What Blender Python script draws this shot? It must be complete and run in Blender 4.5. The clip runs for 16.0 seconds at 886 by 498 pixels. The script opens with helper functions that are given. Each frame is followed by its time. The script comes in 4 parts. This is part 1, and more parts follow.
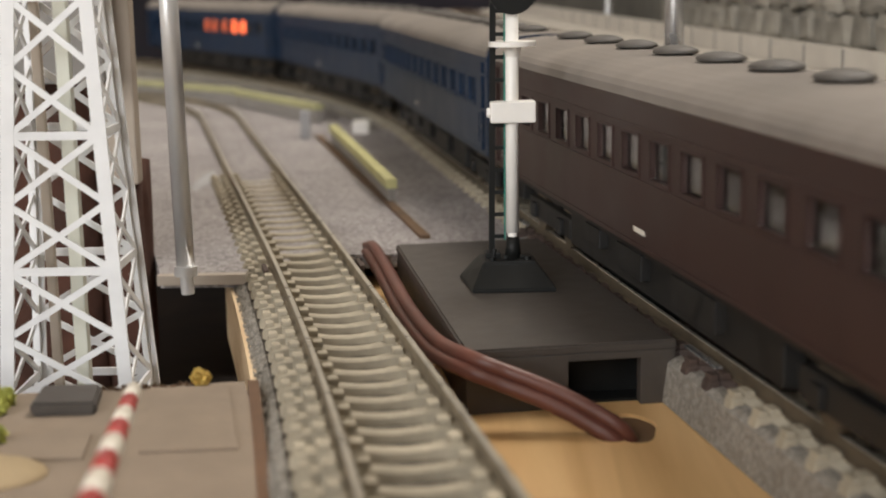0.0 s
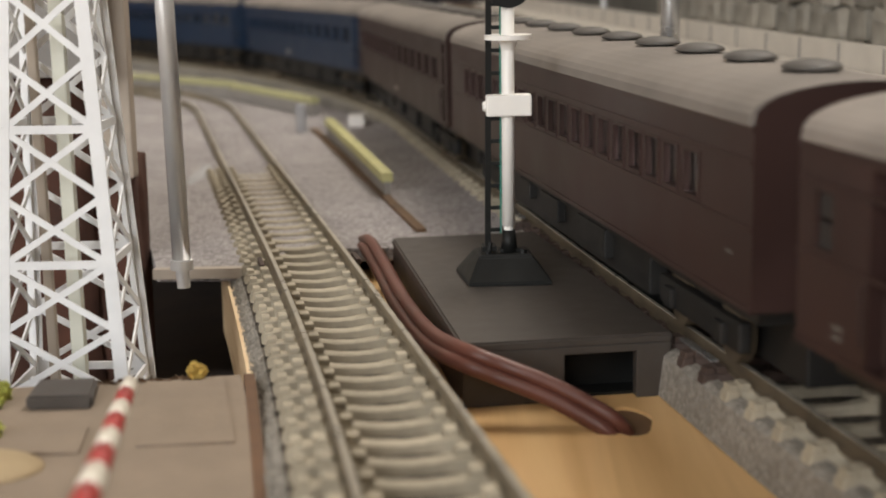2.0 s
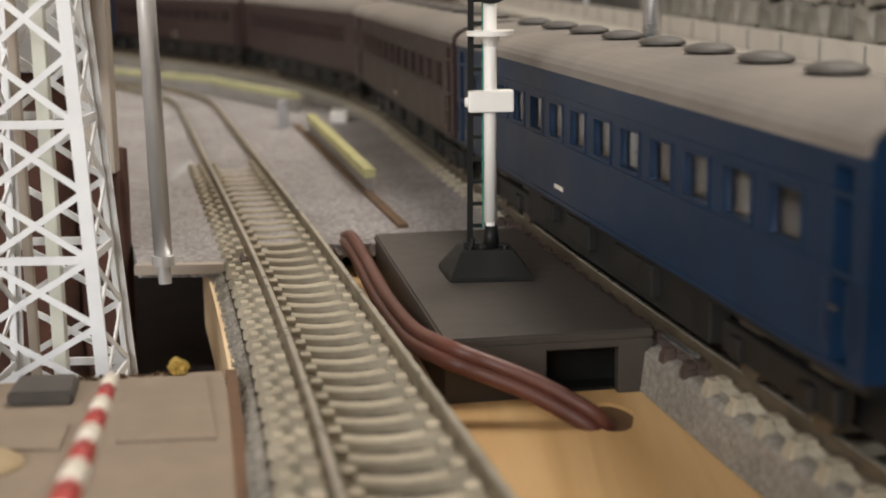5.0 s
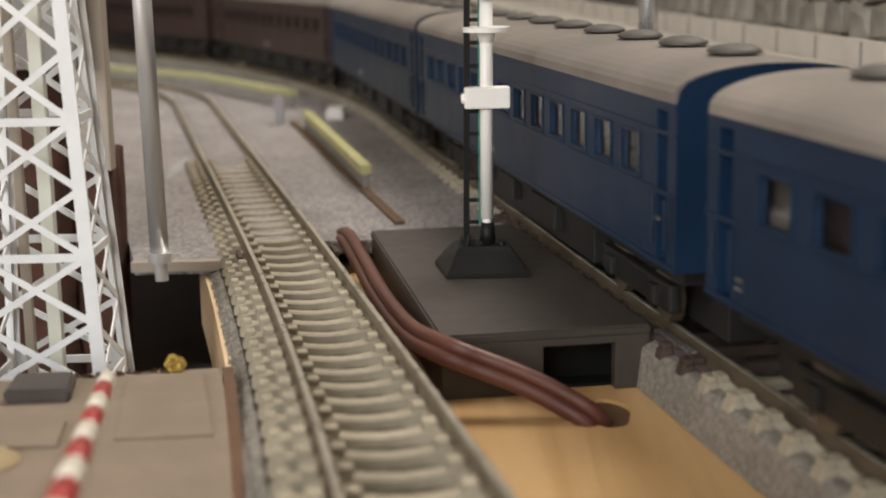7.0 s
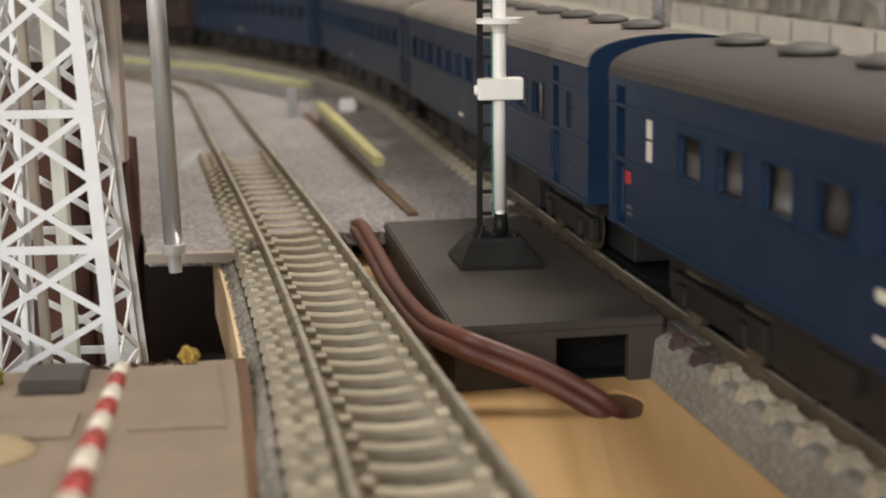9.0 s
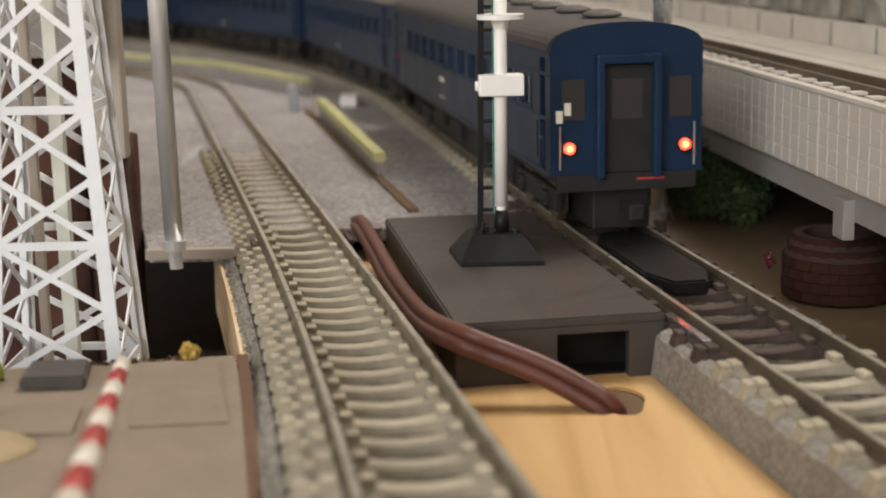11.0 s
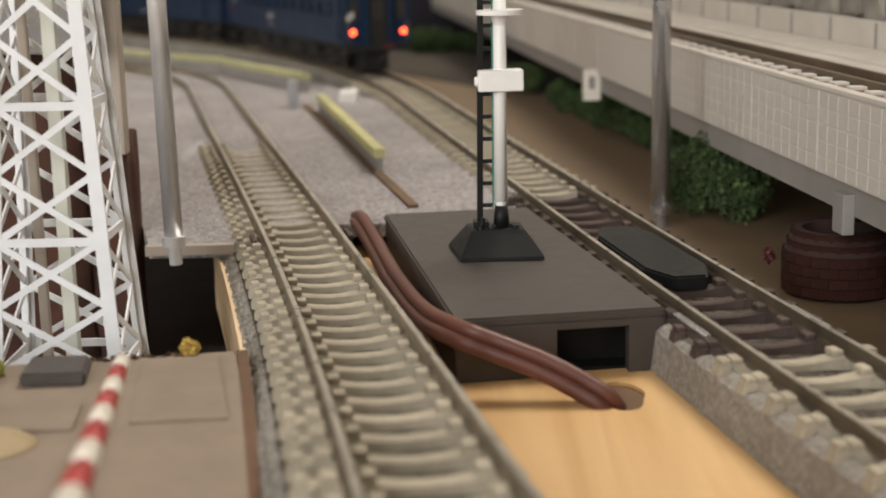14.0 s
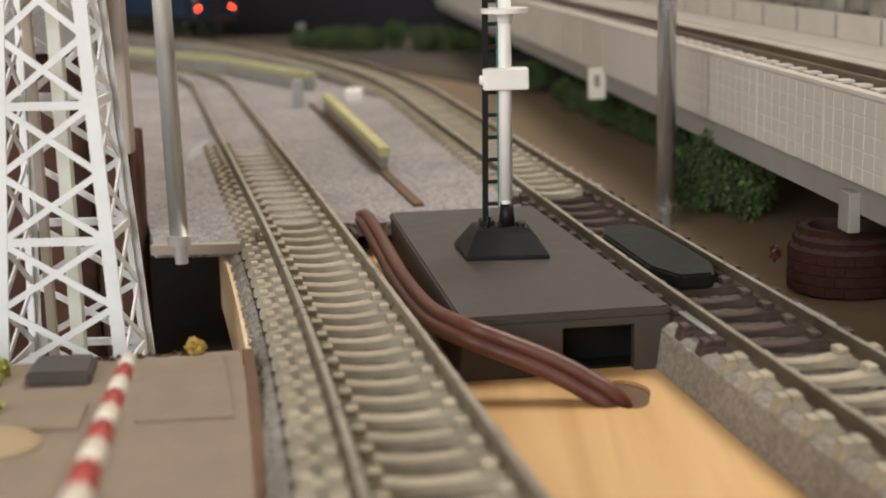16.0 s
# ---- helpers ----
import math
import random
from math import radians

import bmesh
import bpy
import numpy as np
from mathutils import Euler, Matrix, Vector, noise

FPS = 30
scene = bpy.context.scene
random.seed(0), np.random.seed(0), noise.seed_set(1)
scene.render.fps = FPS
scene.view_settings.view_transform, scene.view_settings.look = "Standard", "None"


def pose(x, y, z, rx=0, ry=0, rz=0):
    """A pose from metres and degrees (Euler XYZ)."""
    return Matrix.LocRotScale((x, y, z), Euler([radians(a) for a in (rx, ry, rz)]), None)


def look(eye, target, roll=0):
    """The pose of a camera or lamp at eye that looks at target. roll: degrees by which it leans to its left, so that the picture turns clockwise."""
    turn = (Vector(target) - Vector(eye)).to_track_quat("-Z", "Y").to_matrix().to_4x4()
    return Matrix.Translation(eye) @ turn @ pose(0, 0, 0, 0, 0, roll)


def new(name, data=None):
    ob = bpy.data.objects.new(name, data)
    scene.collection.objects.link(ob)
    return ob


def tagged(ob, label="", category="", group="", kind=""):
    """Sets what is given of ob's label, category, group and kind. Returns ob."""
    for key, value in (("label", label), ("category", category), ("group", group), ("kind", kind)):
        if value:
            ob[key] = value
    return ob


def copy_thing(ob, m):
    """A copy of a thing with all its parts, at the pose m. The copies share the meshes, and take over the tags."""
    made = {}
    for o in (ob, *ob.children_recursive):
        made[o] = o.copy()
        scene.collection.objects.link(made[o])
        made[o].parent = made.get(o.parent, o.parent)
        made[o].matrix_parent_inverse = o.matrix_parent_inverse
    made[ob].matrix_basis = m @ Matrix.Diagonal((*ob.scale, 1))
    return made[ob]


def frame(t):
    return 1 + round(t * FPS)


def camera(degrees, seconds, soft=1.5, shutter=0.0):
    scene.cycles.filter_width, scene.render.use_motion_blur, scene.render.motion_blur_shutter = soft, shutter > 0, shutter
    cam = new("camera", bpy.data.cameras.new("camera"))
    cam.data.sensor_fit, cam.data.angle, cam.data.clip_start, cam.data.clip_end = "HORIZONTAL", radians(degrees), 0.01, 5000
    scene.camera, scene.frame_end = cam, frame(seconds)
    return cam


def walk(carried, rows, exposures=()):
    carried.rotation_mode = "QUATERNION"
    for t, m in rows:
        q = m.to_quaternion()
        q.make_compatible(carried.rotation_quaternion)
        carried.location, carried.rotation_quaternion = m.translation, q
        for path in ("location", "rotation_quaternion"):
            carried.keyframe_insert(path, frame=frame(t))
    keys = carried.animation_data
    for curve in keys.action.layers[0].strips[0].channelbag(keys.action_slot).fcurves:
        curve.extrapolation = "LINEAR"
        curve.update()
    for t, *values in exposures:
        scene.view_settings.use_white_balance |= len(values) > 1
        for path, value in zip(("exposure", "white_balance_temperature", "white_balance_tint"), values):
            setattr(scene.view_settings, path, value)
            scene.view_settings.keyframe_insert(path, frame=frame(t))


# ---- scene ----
# The camera stands a few centimetres over a small-scale railway layout. All
# lengths below are in millimetres of the model; MM turns them into metres.
MM = 0.001
EYE = (0.0, 0.0, 42.0)
cam = camera(33.98, 16.0, soft=1.9, shutter=0.25)
cam.data.dof.use_dof = True
cam.data.dof.focus_distance = 0.162
cam.data.dof.aperture_fstop = 44.0
# seconds and the camera's three angles in degrees
PATH = [
    (0.0, 79.141, 1.045, 0.204),
    (0.5, 79.062, 0.976, 0.129),
    (1.0, 78.991, 0.965, 0.092),
    (1.5, 78.925, 1.086, 0.063),
    (2.0, 78.879, 1.075, 0.038),
    (2.5, 78.830, 1.094, -0.105),
    (3.0, 78.853, 1.161, -0.213),
    (3.5, 78.872, 1.138, -0.360),
    (4.0, 78.809, 1.023, -0.468),
    (6.5, 78.622, 0.933, -0.825),
    (7.0, 78.566, 1.010, -0.806),
    (7.5, 78.510, 1.060, -0.644),
    (8.0, 78.432, 1.142, -0.411),
    (8.5, 78.314, 1.118, -0.242),
    (9.0, 78.239, 1.126, -0.299),
    (11.5, 77.975, 1.120, -0.232),
    (12.0, 77.827, 1.173, -0.065),
    (12.5, 77.780, 1.226, -0.012),
    (13.0, 77.804, 1.228, -0.053),
    (13.5, 77.845, 1.248, -0.189),
    (14.0, 77.915, 1.224, -0.299),
    (14.5, 78.051, 1.250, -0.265),
    (15.0, 78.083, 1.249, -0.249),
    (15.5, 77.986, 1.298, -0.164),
    (16.0, 77.863, 1.376, -0.113),
]
walk(cam, [(t, pose(EYE[0] * MM, EYE[1] * MM, EYE[2] * MM, a, b, c)) for t, a, b, c in PATH],
     exposures=[(0.0, 0.0), (16.0, 0.0)])

# ---- light: daylight by a window and a ceiling lamp of the room ----
world = bpy.data.worlds.new("world")
scene.world = world
world.use_nodes = True
wn = world.node_tree
sky = wn.nodes.new("ShaderNodeTexSky")
sky.sky_type, sky.sun_disc = "NISHITA", False
sky.sun_elevation, sky.sun_rotation = radians(40), radians(250)
wn.links.new(sky.outputs[0], wn.nodes["Background"].inputs[0])
wn.nodes["Background"].inputs[1].default_value = 0.1


def area(name, eye, target, w, h, power, colour):
    d = bpy.data.lights.new(name, "AREA")
    d.shape, d.size, d.size_y, d.energy, d.color = "RECTANGLE", w, h, power, colour
    ob = new(name, d)
    ob.matrix_world = look(eye, target)
    return ob


area("window_light", (-0.75, -1.36, 0.62), (-0.1, 0.1, 0.1), 1.1, 1.1, 25, (1.0, 0.985, 0.97))
area("ceiling_lamp_light", (0.46, 0.66, 1.36), (0.3, 0.5, 0), 0.7, 0.7, 22.5, (1.0, 0.93, 0.84))

# ---- materials ----


def mat(name, base, rough=0.6, metal=0.0, var=0.15, scale=400.0, bump=0.0, bscale=1500.0, spec=0.5, island=0.0, obrand=0.0, second=None, coat=0.0):
    m = bpy.data.materials.new(name)
    m.use_nodes = True
    nt = m.node_tree
    N, L = nt.nodes, nt.links
    b = N["Principled BSDF"]
    b.inputs["Roughness"].default_value = rough
    b.inputs["Metallic"].default_value = metal
    b.inputs["Specular IOR Level"].default_value = spec
    b.inputs["Coat Weight"].default_value = coat
    tc = N.new("ShaderNodeTexCoord")
    n1 = N.new("ShaderNodeTexNoise")
    n1.inputs["Scale"].default_value, n1.inputs["Detail"].default_value = scale, 5
    n2 = N.new("ShaderNodeTexNoise")
    n2.inputs["Scale"].default_value, n2.inputs["Detail"].default_value = scale * 0.12, 3
    L.new(tc.outputs["Object"], n1.inputs[0])
    L.new(tc.outputs["Object"], n2.inputs[0])
    ramp = N.new("ShaderNodeValToRGB")
    lo = second or [c * (1 - 2.2 * var) for c in base]
    hi = [min(1, c * (1 + 1.6 * var)) for c in base]
    ramp.color_ramp.elements[0].color = (*[max(0, c) for c in lo], 1)
    ramp.color_ramp.elements[1].color = (*hi, 1)
    ramp.color_ramp.elements[0].position, ramp.color_ramp.elements[1].position = 0.3, 0.72
    add = N.new("ShaderNodeMath")
    add.operation = "MULTIPLY_ADD"
    add.inputs[1].default_value = 0.55
    half = N.new("ShaderNodeMath")
    half.operation = "MULTIPLY"
    half.inputs[1].default_value = 0.45
    L.new(n2.outputs[0], half.inputs[0])
    L.new(n1.outputs[0], add.inputs[0])
    L.new(half.outputs[0], add.inputs[2])
    L.new(add.outputs[0], ramp.inputs[0])
    out = ramp.outputs[0]
    if island or obrand:
        hv = N.new("ShaderNodeHueSaturation")
        src = N.new("ShaderNodeNewGeometry").outputs["Random Per Island"] if island else N.new("ShaderNodeObjectInfo").outputs["Random"]
        amt = island or obrand
        mr = N.new("ShaderNodeMapRange")
        mr.inputs[3].default_value, mr.inputs[4].default_value = 1 - amt, 1 + amt
        L.new(src, mr.inputs[0])
        L.new(mr.outputs[0], hv.inputs["Value"])
        L.new(out, hv.inputs["Color"])
        out = hv.outputs[0]
    L.new(out, b.inputs["Base Color"])
    rr = N.new("ShaderNodeMapRange")
    rr.inputs[3].default_value, rr.inputs[4].default_value = max(0, rough - 0.1), min(1, rough + 0.1)
    L.new(n1.outputs[0], rr.inputs[0])
    L.new(rr.outputs[0], b.inputs["Roughness"])
    if bump:
        nb = N.new("ShaderNodeTexNoise")
        nb.inputs["Scale"].default_value, nb.inputs["Detail"].default_value = bscale, 4
        L.new(tc.outputs["Object"], nb.inputs[0])
        bp = N.new("ShaderNodeBump")
        bp.inputs["Strength"].default_value, bp.inputs["Distance"].default_value = bump, 0.0004
        L.new(nb.outputs[0], bp.inputs["Height"])
        L.new(bp.outputs[0], b.inputs["Normal"])
    return m


def glow(name, colour, strength):
    m = bpy.data.materials.new(name)
    m.use_nodes = True
    b = m.node_tree.nodes["Principled BSDF"]
    b.inputs["Base Color"].default_value = (*colour, 1)
    b.inputs["Emission Color"].default_value = (*colour, 1)
    b.inputs["Emission Strength"].default_value = strength
    return m


def ballast_material(name, a, b_, c):
    """Glued fine gravel: grains of three tones with a rough relief."""
    m = bpy.data.materials.new(name)
    m.use_nodes = True
    N, L = m.node_tree.nodes, m.node_tree.links
    b = N["Principled BSDF"]
    b.inputs["Roughness"].default_value = 0.9
    tc = N.new("ShaderNodeTexCoord")
    v = N.new("ShaderNodeTexVoronoi")
    v.inputs["Scale"].default_value = 2300
    L.new(tc.outputs["Object"], v.inputs["Vector"])
    sep = N.new("ShaderNodeSeparateColor")
    L.new(v.outputs["Color"], sep.inputs[0])
    ramp = N.new("ShaderNodeValToRGB")
    ramp.color_ramp.elements[0].color = (*a, 1)
    ramp.color_ramp.elements[1].color = (*c, 1)
    e = ramp.color_ramp.elements.new(0.55)
    e.color = (*b_, 1)
    L.new(sep.outputs[0], ramp.inputs[0])
    n = N.new("ShaderNodeTexNoise")
    n.inputs["Scale"].default_value = 60
    L.new(tc.outputs["Object"], n.inputs[0])
    hv = N.new("ShaderNodeHueSaturation")
    mr = N.new("ShaderNodeMapRange")
    mr.inputs[3].default_value, mr.inputs[4].default_value = 0.7, 1.3
    L.new(n.outputs[0], mr.inputs[0])
    L.new(mr.outputs[0], hv.inputs["Value"])
    L.new(ramp.outputs[0], hv.inputs["Color"])
    L.new(hv.outputs[0], b.inputs["Base Color"])
    bp = N.new("ShaderNodeBump")
    bp.inputs["Strength"].default_value, bp.inputs["Distance"].default_value = 0.6, 0.0004
    bp.invert = True
    L.new(v.outputs["Distance"], bp.inputs["Height"])
    L.new(bp.outputs[0], b.inputs["Normal"])
    return m


def wood_material(name, a, c, along=(1, 0.06, 1), scale=260):
    m = bpy.data.materials.new(name)
    m.use_nodes = True
    N, L = m.node_tree.nodes, m.node_tree.links
    b = N["Principled BSDF"]
    b.inputs["Roughness"].default_value = 0.42
    tc = N.new("ShaderNodeTexCoord")
    mp = N.new("ShaderNodeMapping")
    mp.inputs["Scale"].default_value = along
    mp.inputs["Rotation"].default_value = (0, 0, -0.16)
    L.new(tc.outputs["Object"], mp.inputs[0])
    n = N.new("ShaderNodeTexNoise")
    n.inputs["Scale"].default_value, n.inputs["Detail"].default_value, n.inputs["Distortion"].default_value = scale, 6, 0.6
    L.new(mp.outputs[0], n.inputs[0])
    ramp = N.new("ShaderNodeValToRGB")
    ramp.color_ramp.elements[0].color, ramp.color_ramp.elements[1].color = (*a, 1), (*c, 1)
    ramp.color_ramp.elements[0].position, ramp.color_ramp.elements[1].position = 0.3, 0.7
    L.new(n.outputs[0], ramp.inputs[0])
    L.new(ramp.outputs[0], b.inputs["Base Color"])
    bp = N.new("ShaderNodeBump")
    bp.inputs["Strength"].default_value, bp.inputs["Distance"].default_value = 0.15, 0.0002
    L.new(n.outputs[0], bp.inputs["Height"])
    L.new(bp.outputs[0], b.inputs["Normal"])
    return m


BALLAST = ballast_material("grey_beige_ballast", (0.235, 0.213, 0.182), (0.30, 0.274, 0.236), (0.38, 0.35, 0.305))
GRAVEL = ballast_material("glued_gravel", (0.20, 0.18, 0.176), (0.34, 0.312, 0.305), (0.46, 0.43, 0.42))
# ballast tones darkened to paint in the shade between sleepers
GAP_SHADE = ballast_material("shade_dark_ballast", (0.04, 0.031, 0.022), (0.085, 0.068, 0.05), (0.16, 0.134, 0.104))
SLEEPER = mat("beige_sleeper_plastic", (0.43, 0.375, 0.28), 0.75, var=0.12, scale=900, bump=0.2, obrand=0.12)
DARK_TIE = mat("dark_brown_tie", (0.07, 0.045, 0.035), 0.75, var=0.2, scale=900, bump=0.3, obrand=0.25)
RAIL = mat("weathered_rail", (0.135, 0.105, 0.07), 0.5, 0.3, var=0.25, scale=300)
DUSTY_RAIL = mat("dusty_sand_brown_rail", (0.25, 0.205, 0.14), 0.6, 0.15, var=0.25, scale=300)
STEEL = mat("dull_steel_tube", (0.62, 0.62, 0.62), 0.25, 0.85, var=0.1, scale=120)
# brown taken nearly to black to paint the depth of shade in the pit
PIT_SHADE = mat("pit_brown_with_shade", (0.03, 0.019, 0.013), 0.95, var=0.4, scale=80, bump=0.5, bscale=300)
RAIL_TOP = mat("rail_head_steel", (0.56, 0.52, 0.44), 0.3, 0.7, var=0.2, scale=300)
WOOD = wood_material("bare_plywood", (0.63, 0.375, 0.155), (0.81, 0.535, 0.255))
PLY_EDGE = wood_material("plywood_edge", (0.72, 0.5, 0.28), (0.88, 0.68, 0.44), (0.3, 0.3, 6), 200)
TAN = mat("brown_base_board", (0.165, 0.11, 0.058), 0.7, var=0.12, scale=120, bump=0.1)
BOX_GREY = mat("dark_grey_plastic", (0.06, 0.05, 0.042), 0.5, var=0.1, scale=500, bump=0.08, bscale=2500)
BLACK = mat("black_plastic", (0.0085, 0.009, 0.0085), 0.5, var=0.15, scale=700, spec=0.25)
EDGE = mat("dark_brown_edge", (0.14, 0.072, 0.036), 0.7, var=0.2, scale=300)
WHITE = mat("white_plastic", (0.9, 0.87, 0.82), 0.4, var=0.04, scale=300)
TEAL = mat("teal_wire", (0.03, 0.22, 0.17), 0.45)
HOSE = mat("red_brown_wire", (0.135, 0.045, 0.03), 0.48, var=0.15, scale=150, spec=0.6)
SILVER = mat("silver_tube", (0.93, 0.93, 0.94), 0.24, 0.45, var=0.05, scale=120)
LATTICE = mat("white_painted_lattice", (0.86, 0.86, 0.86), 0.5, var=0.05, scale=300)
CREAM = mat("cream_plastic", (0.72, 0.72, 0.62), 0.45, var=0.05, scale=300)
RUST = mat("rust_brown_rock", (0.085, 0.035, 0.022), 0.9, var=0.35, scale=150, bump=0.8, bscale=400)
BEIGE = mat("beige_paint", (0.45, 0.38, 0.31), 0.75, var=0.08, scale=150)
BOARD = mat("grey_brown_card", (0.275, 0.215, 0.16), 0.8, var=0.08, scale=300, bump=0.15)
SAND = mat("tan_putty", (0.42, 0.32, 0.19), 0.85, var=0.1, scale=200, bump=0.2)
SCRAP = mat("dark_red_scrap", (0.10, 0.018, 0.016), 0.5)
EARTH = mat("dark_brown_earth", (0.055, 0.042, 0.03), 0.95, var=0.3, scale=80, bump=0.4, bscale=300)
RED = mat("red_paint", (0.42, 0.04, 0.035), 0.5, var=0.1, scale=300)
OFFWHITE = mat("off_white_paint", (0.78, 0.72, 0.62), 0.5, var=0.05, scale=300)
LEAF_Y = mat("yellow_foam", (0.68, 0.47, 0.12), 0.9, var=0.2, scale=600, island=0.3)
LEAF_L = mat("lime_foam", (0.52, 0.54, 0.13), 0.9, var=0.2, scale=600, island=0.3)
LEAF = mat("dark_green_foliage", (0.07, 0.112, 0.034), 0.85, var=0.35, scale=600, island=0.45)
BRICK = mat("dark_red_brick", (0.036, 0.0115, 0.007), 0.85, spec=0.2, var=0.2, scale=500, bump=0.2, obrand=0.1)
MORTAR = mat("brown_mortar", (0.036, 0.015, 0.011), 0.9)
CONCRETE = mat("pale_grey_concrete", (0.58, 0.535, 0.47), 0.75, var=0.06, scale=200, bump=0.05)
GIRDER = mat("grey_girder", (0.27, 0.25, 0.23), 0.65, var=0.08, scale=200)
STONE = mat("grey_stone", (0.33, 0.30, 0.25), 0.9, var=0.25, scale=150, bump=0.6, bscale=300, obrand=0.25)
MUD = mat("dark_stone_joint", (0.13, 0.12, 0.10), 0.95, var=0.2, scale=200)
BLUE = mat("navy_blue_coach_paint", (0.0068, 0.0235, 0.057), 0.42, var=0.14, scale=100, spec=0.3)
BROWN = mat("maroon_brown_coach_paint", (0.041, 0.022, 0.019), 0.42, var=0.14, scale=100, spec=0.3)
ROOF = mat("dusty_grey_roof", (0.235, 0.205, 0.18), 0.62, var=0.2, scale=90, bump=0.08)
DARK_ROOF = mat("dark_grey_roof", (0.055, 0.047, 0.044), 0.6, var=0.12, scale=130, bump=0.08)
UNDER = mat("black_underframe", (0.011, 0.010, 0.009), 0.6, var=0.3, scale=400)
DARKIN = mat("dark_interior", (0.03, 0.025, 0.022), 0.8)
# purple-black that paints the shade under the distant viaduct
SHADE_BOARD = mat("dark_purple_shade", (0.012, 0.009, 0.014), 0.9, var=0.3, scale=60)
# mottled grey for painted window reflections, and for faint lettering
GLARE_AND_MARK = mat("pale_glare_and_mark", (0.105, 0.10, 0.09), 0.4, var=0.55, scale=250, obrand=0.9)
VENT = mat("grey_roof_vent", (0.10, 0.09, 0.08), 0.6, var=0.15, scale=400)
FADED = mat("faded_yellow_paint", (0.44, 0.42, 0.22), 0.75, var=0.15, scale=100)
YELLOW = mat("yellow_green_paint", (0.55, 0.52, 0.25), 0.7, var=0.15, scale=200)
GREY = mat("mid_grey_paint", (0.27, 0.25, 0.23), 0.7, var=0.1, scale=200)
PALE = mat("pale_blue_grey_chalk", (0.40, 0.395, 0.40), 0.85, var=0.1, scale=200)
STRIP = mat("rusty_brown_strip", (0.15, 0.085, 0.042), 0.7, var=0.2, scale=300)
ROOM = mat("warm_white_wall", (0.62, 0.58, 0.52), 0.85, var=0.03, scale=3)
ROOM_FLOOR = mat("brown_room_floor", (0.18, 0.12, 0.08), 0.6, var=0.1, scale=5)
BULB = glow("lamp_bulb_orange", (1.0, 0.16, 0.03), 18.0)
TAIL_RED = glow("tail_lamp_red", (1.0, 0.03, 0.015), 14.0)
ORANGE = glow("lit_orange_window", (1.0, 0.16, 0.05), 2.6)
DIM_ORANGE = glow("dim_orange_window", (1.0, 0.2, 0.08), 0.35)
GLASS = bpy.data.materials.new("window_glass")
GLASS.use_nodes = True
_g = GLASS.node_tree.nodes["Principled BSDF"]
_g.inputs["Transmission Weight"].default_value, _g.inputs["Roughness"].default_value = 1.0, 0.05
_g.inputs["IOR"].default_value = 1.45

# ---- mesh helpers, in millimetres ----


def part(name, bm, material, parent=None, label="", smooth=False):
    """One mesh object out of bm (millimetres), under parent where one is given."""
    for v in bm.verts:
        v.co *= MM
    me = bpy.data.meshes.new(name)
    bm.to_mesh(me)
    bm.free()
    if smooth:
        me.shade_smooth()
    me.materials.append(material)
    ob = new(name, me)
    ob.parent = parent
    if label:
        ob["label"] = label
    return ob


def share(name, ob, parent, m):
    """Another object on the same mesh, at the pose m (millimetre translation)."""
    o = new(name, ob.data)
    o.parent = parent
    o.matrix_basis = mm(m)
    if "label" in ob:
        o["label"] = ob["label"]
    return o


def mm(m):
    m = m.copy()
    m.translation *= MM
    return m


def empty(name, label, category, m=None, group="", kind=""):
    ob = new(name)
    ob.empty_display_size = 0.005
    if m is not None:
        ob.matrix_basis = mm(m)
    return tagged(ob, label, category, group, kind)


def box(bm, x0, x1, y0, y1, z0, z1, bevel=0.0, m=None):
    r = bmesh.ops.create_cube(bm, size=1)
    vs = r["verts"]
    for v in vs:
        v.co = Vector((x0 + (v.co.x + .5) * (x1 - x0), y0 + (v.co.y + .5) * (y1 - y0), z0 + (v.co.z + .5) * (z1 - z0)))
    if bevel:
        es = list({e for v in vs for e in v.link_edges})
        r = bmesh.ops.bevel(bm, geom=es, offset=bevel, segments=2, affect="EDGES", profile=0.6)
        vs = list({v for f in r["faces"] for v in f.verts} | {v for v in vs if v.is_valid})
    if m is not None:
        bmesh.ops.transform(bm, matrix=m, verts=vs)
    return bm


def rod(bm, a, b, r0, r1=None, n=12):
    a, b = Vector(a), Vector(b)
    r1 = r0 if r1 is None else r1
    d = b - a
    q = d.to_track_quat("Z", "Y").to_matrix().to_4x4()
    bmesh.ops.create_cone(bm, cap_ends=True, segments=n, radius1=r0, radius2=r1, depth=d.length,
                          matrix=Matrix.Translation((a + b) / 2) @ q)
    return bm


def bar(bm, a, b, w, d, side=(0, 1, 0)):
    """A flat bar from a to b, w wide and d thick along side."""
    a, b = Vector(a), Vector(b)
    u = (b - a).normalized()
    n = Vector(side)
    n = (n - u * n.dot(u)).normalized()
    s = u.cross(n)
    vs = [bm.verts.new(p + s * i * w / 2 + n * j * d / 2) for p in (a, b) for i, j in ((-1, -1), (1, -1), (1, 1), (-1, 1))]
    for f in ((0, 1, 2, 3), (7, 6, 5, 4), (0, 4, 5, 1), (1, 5, 6, 2), (2, 6, 7, 3), (3, 7, 4, 0)):
        bm.faces.new([vs[i] for i in f])
    return bm


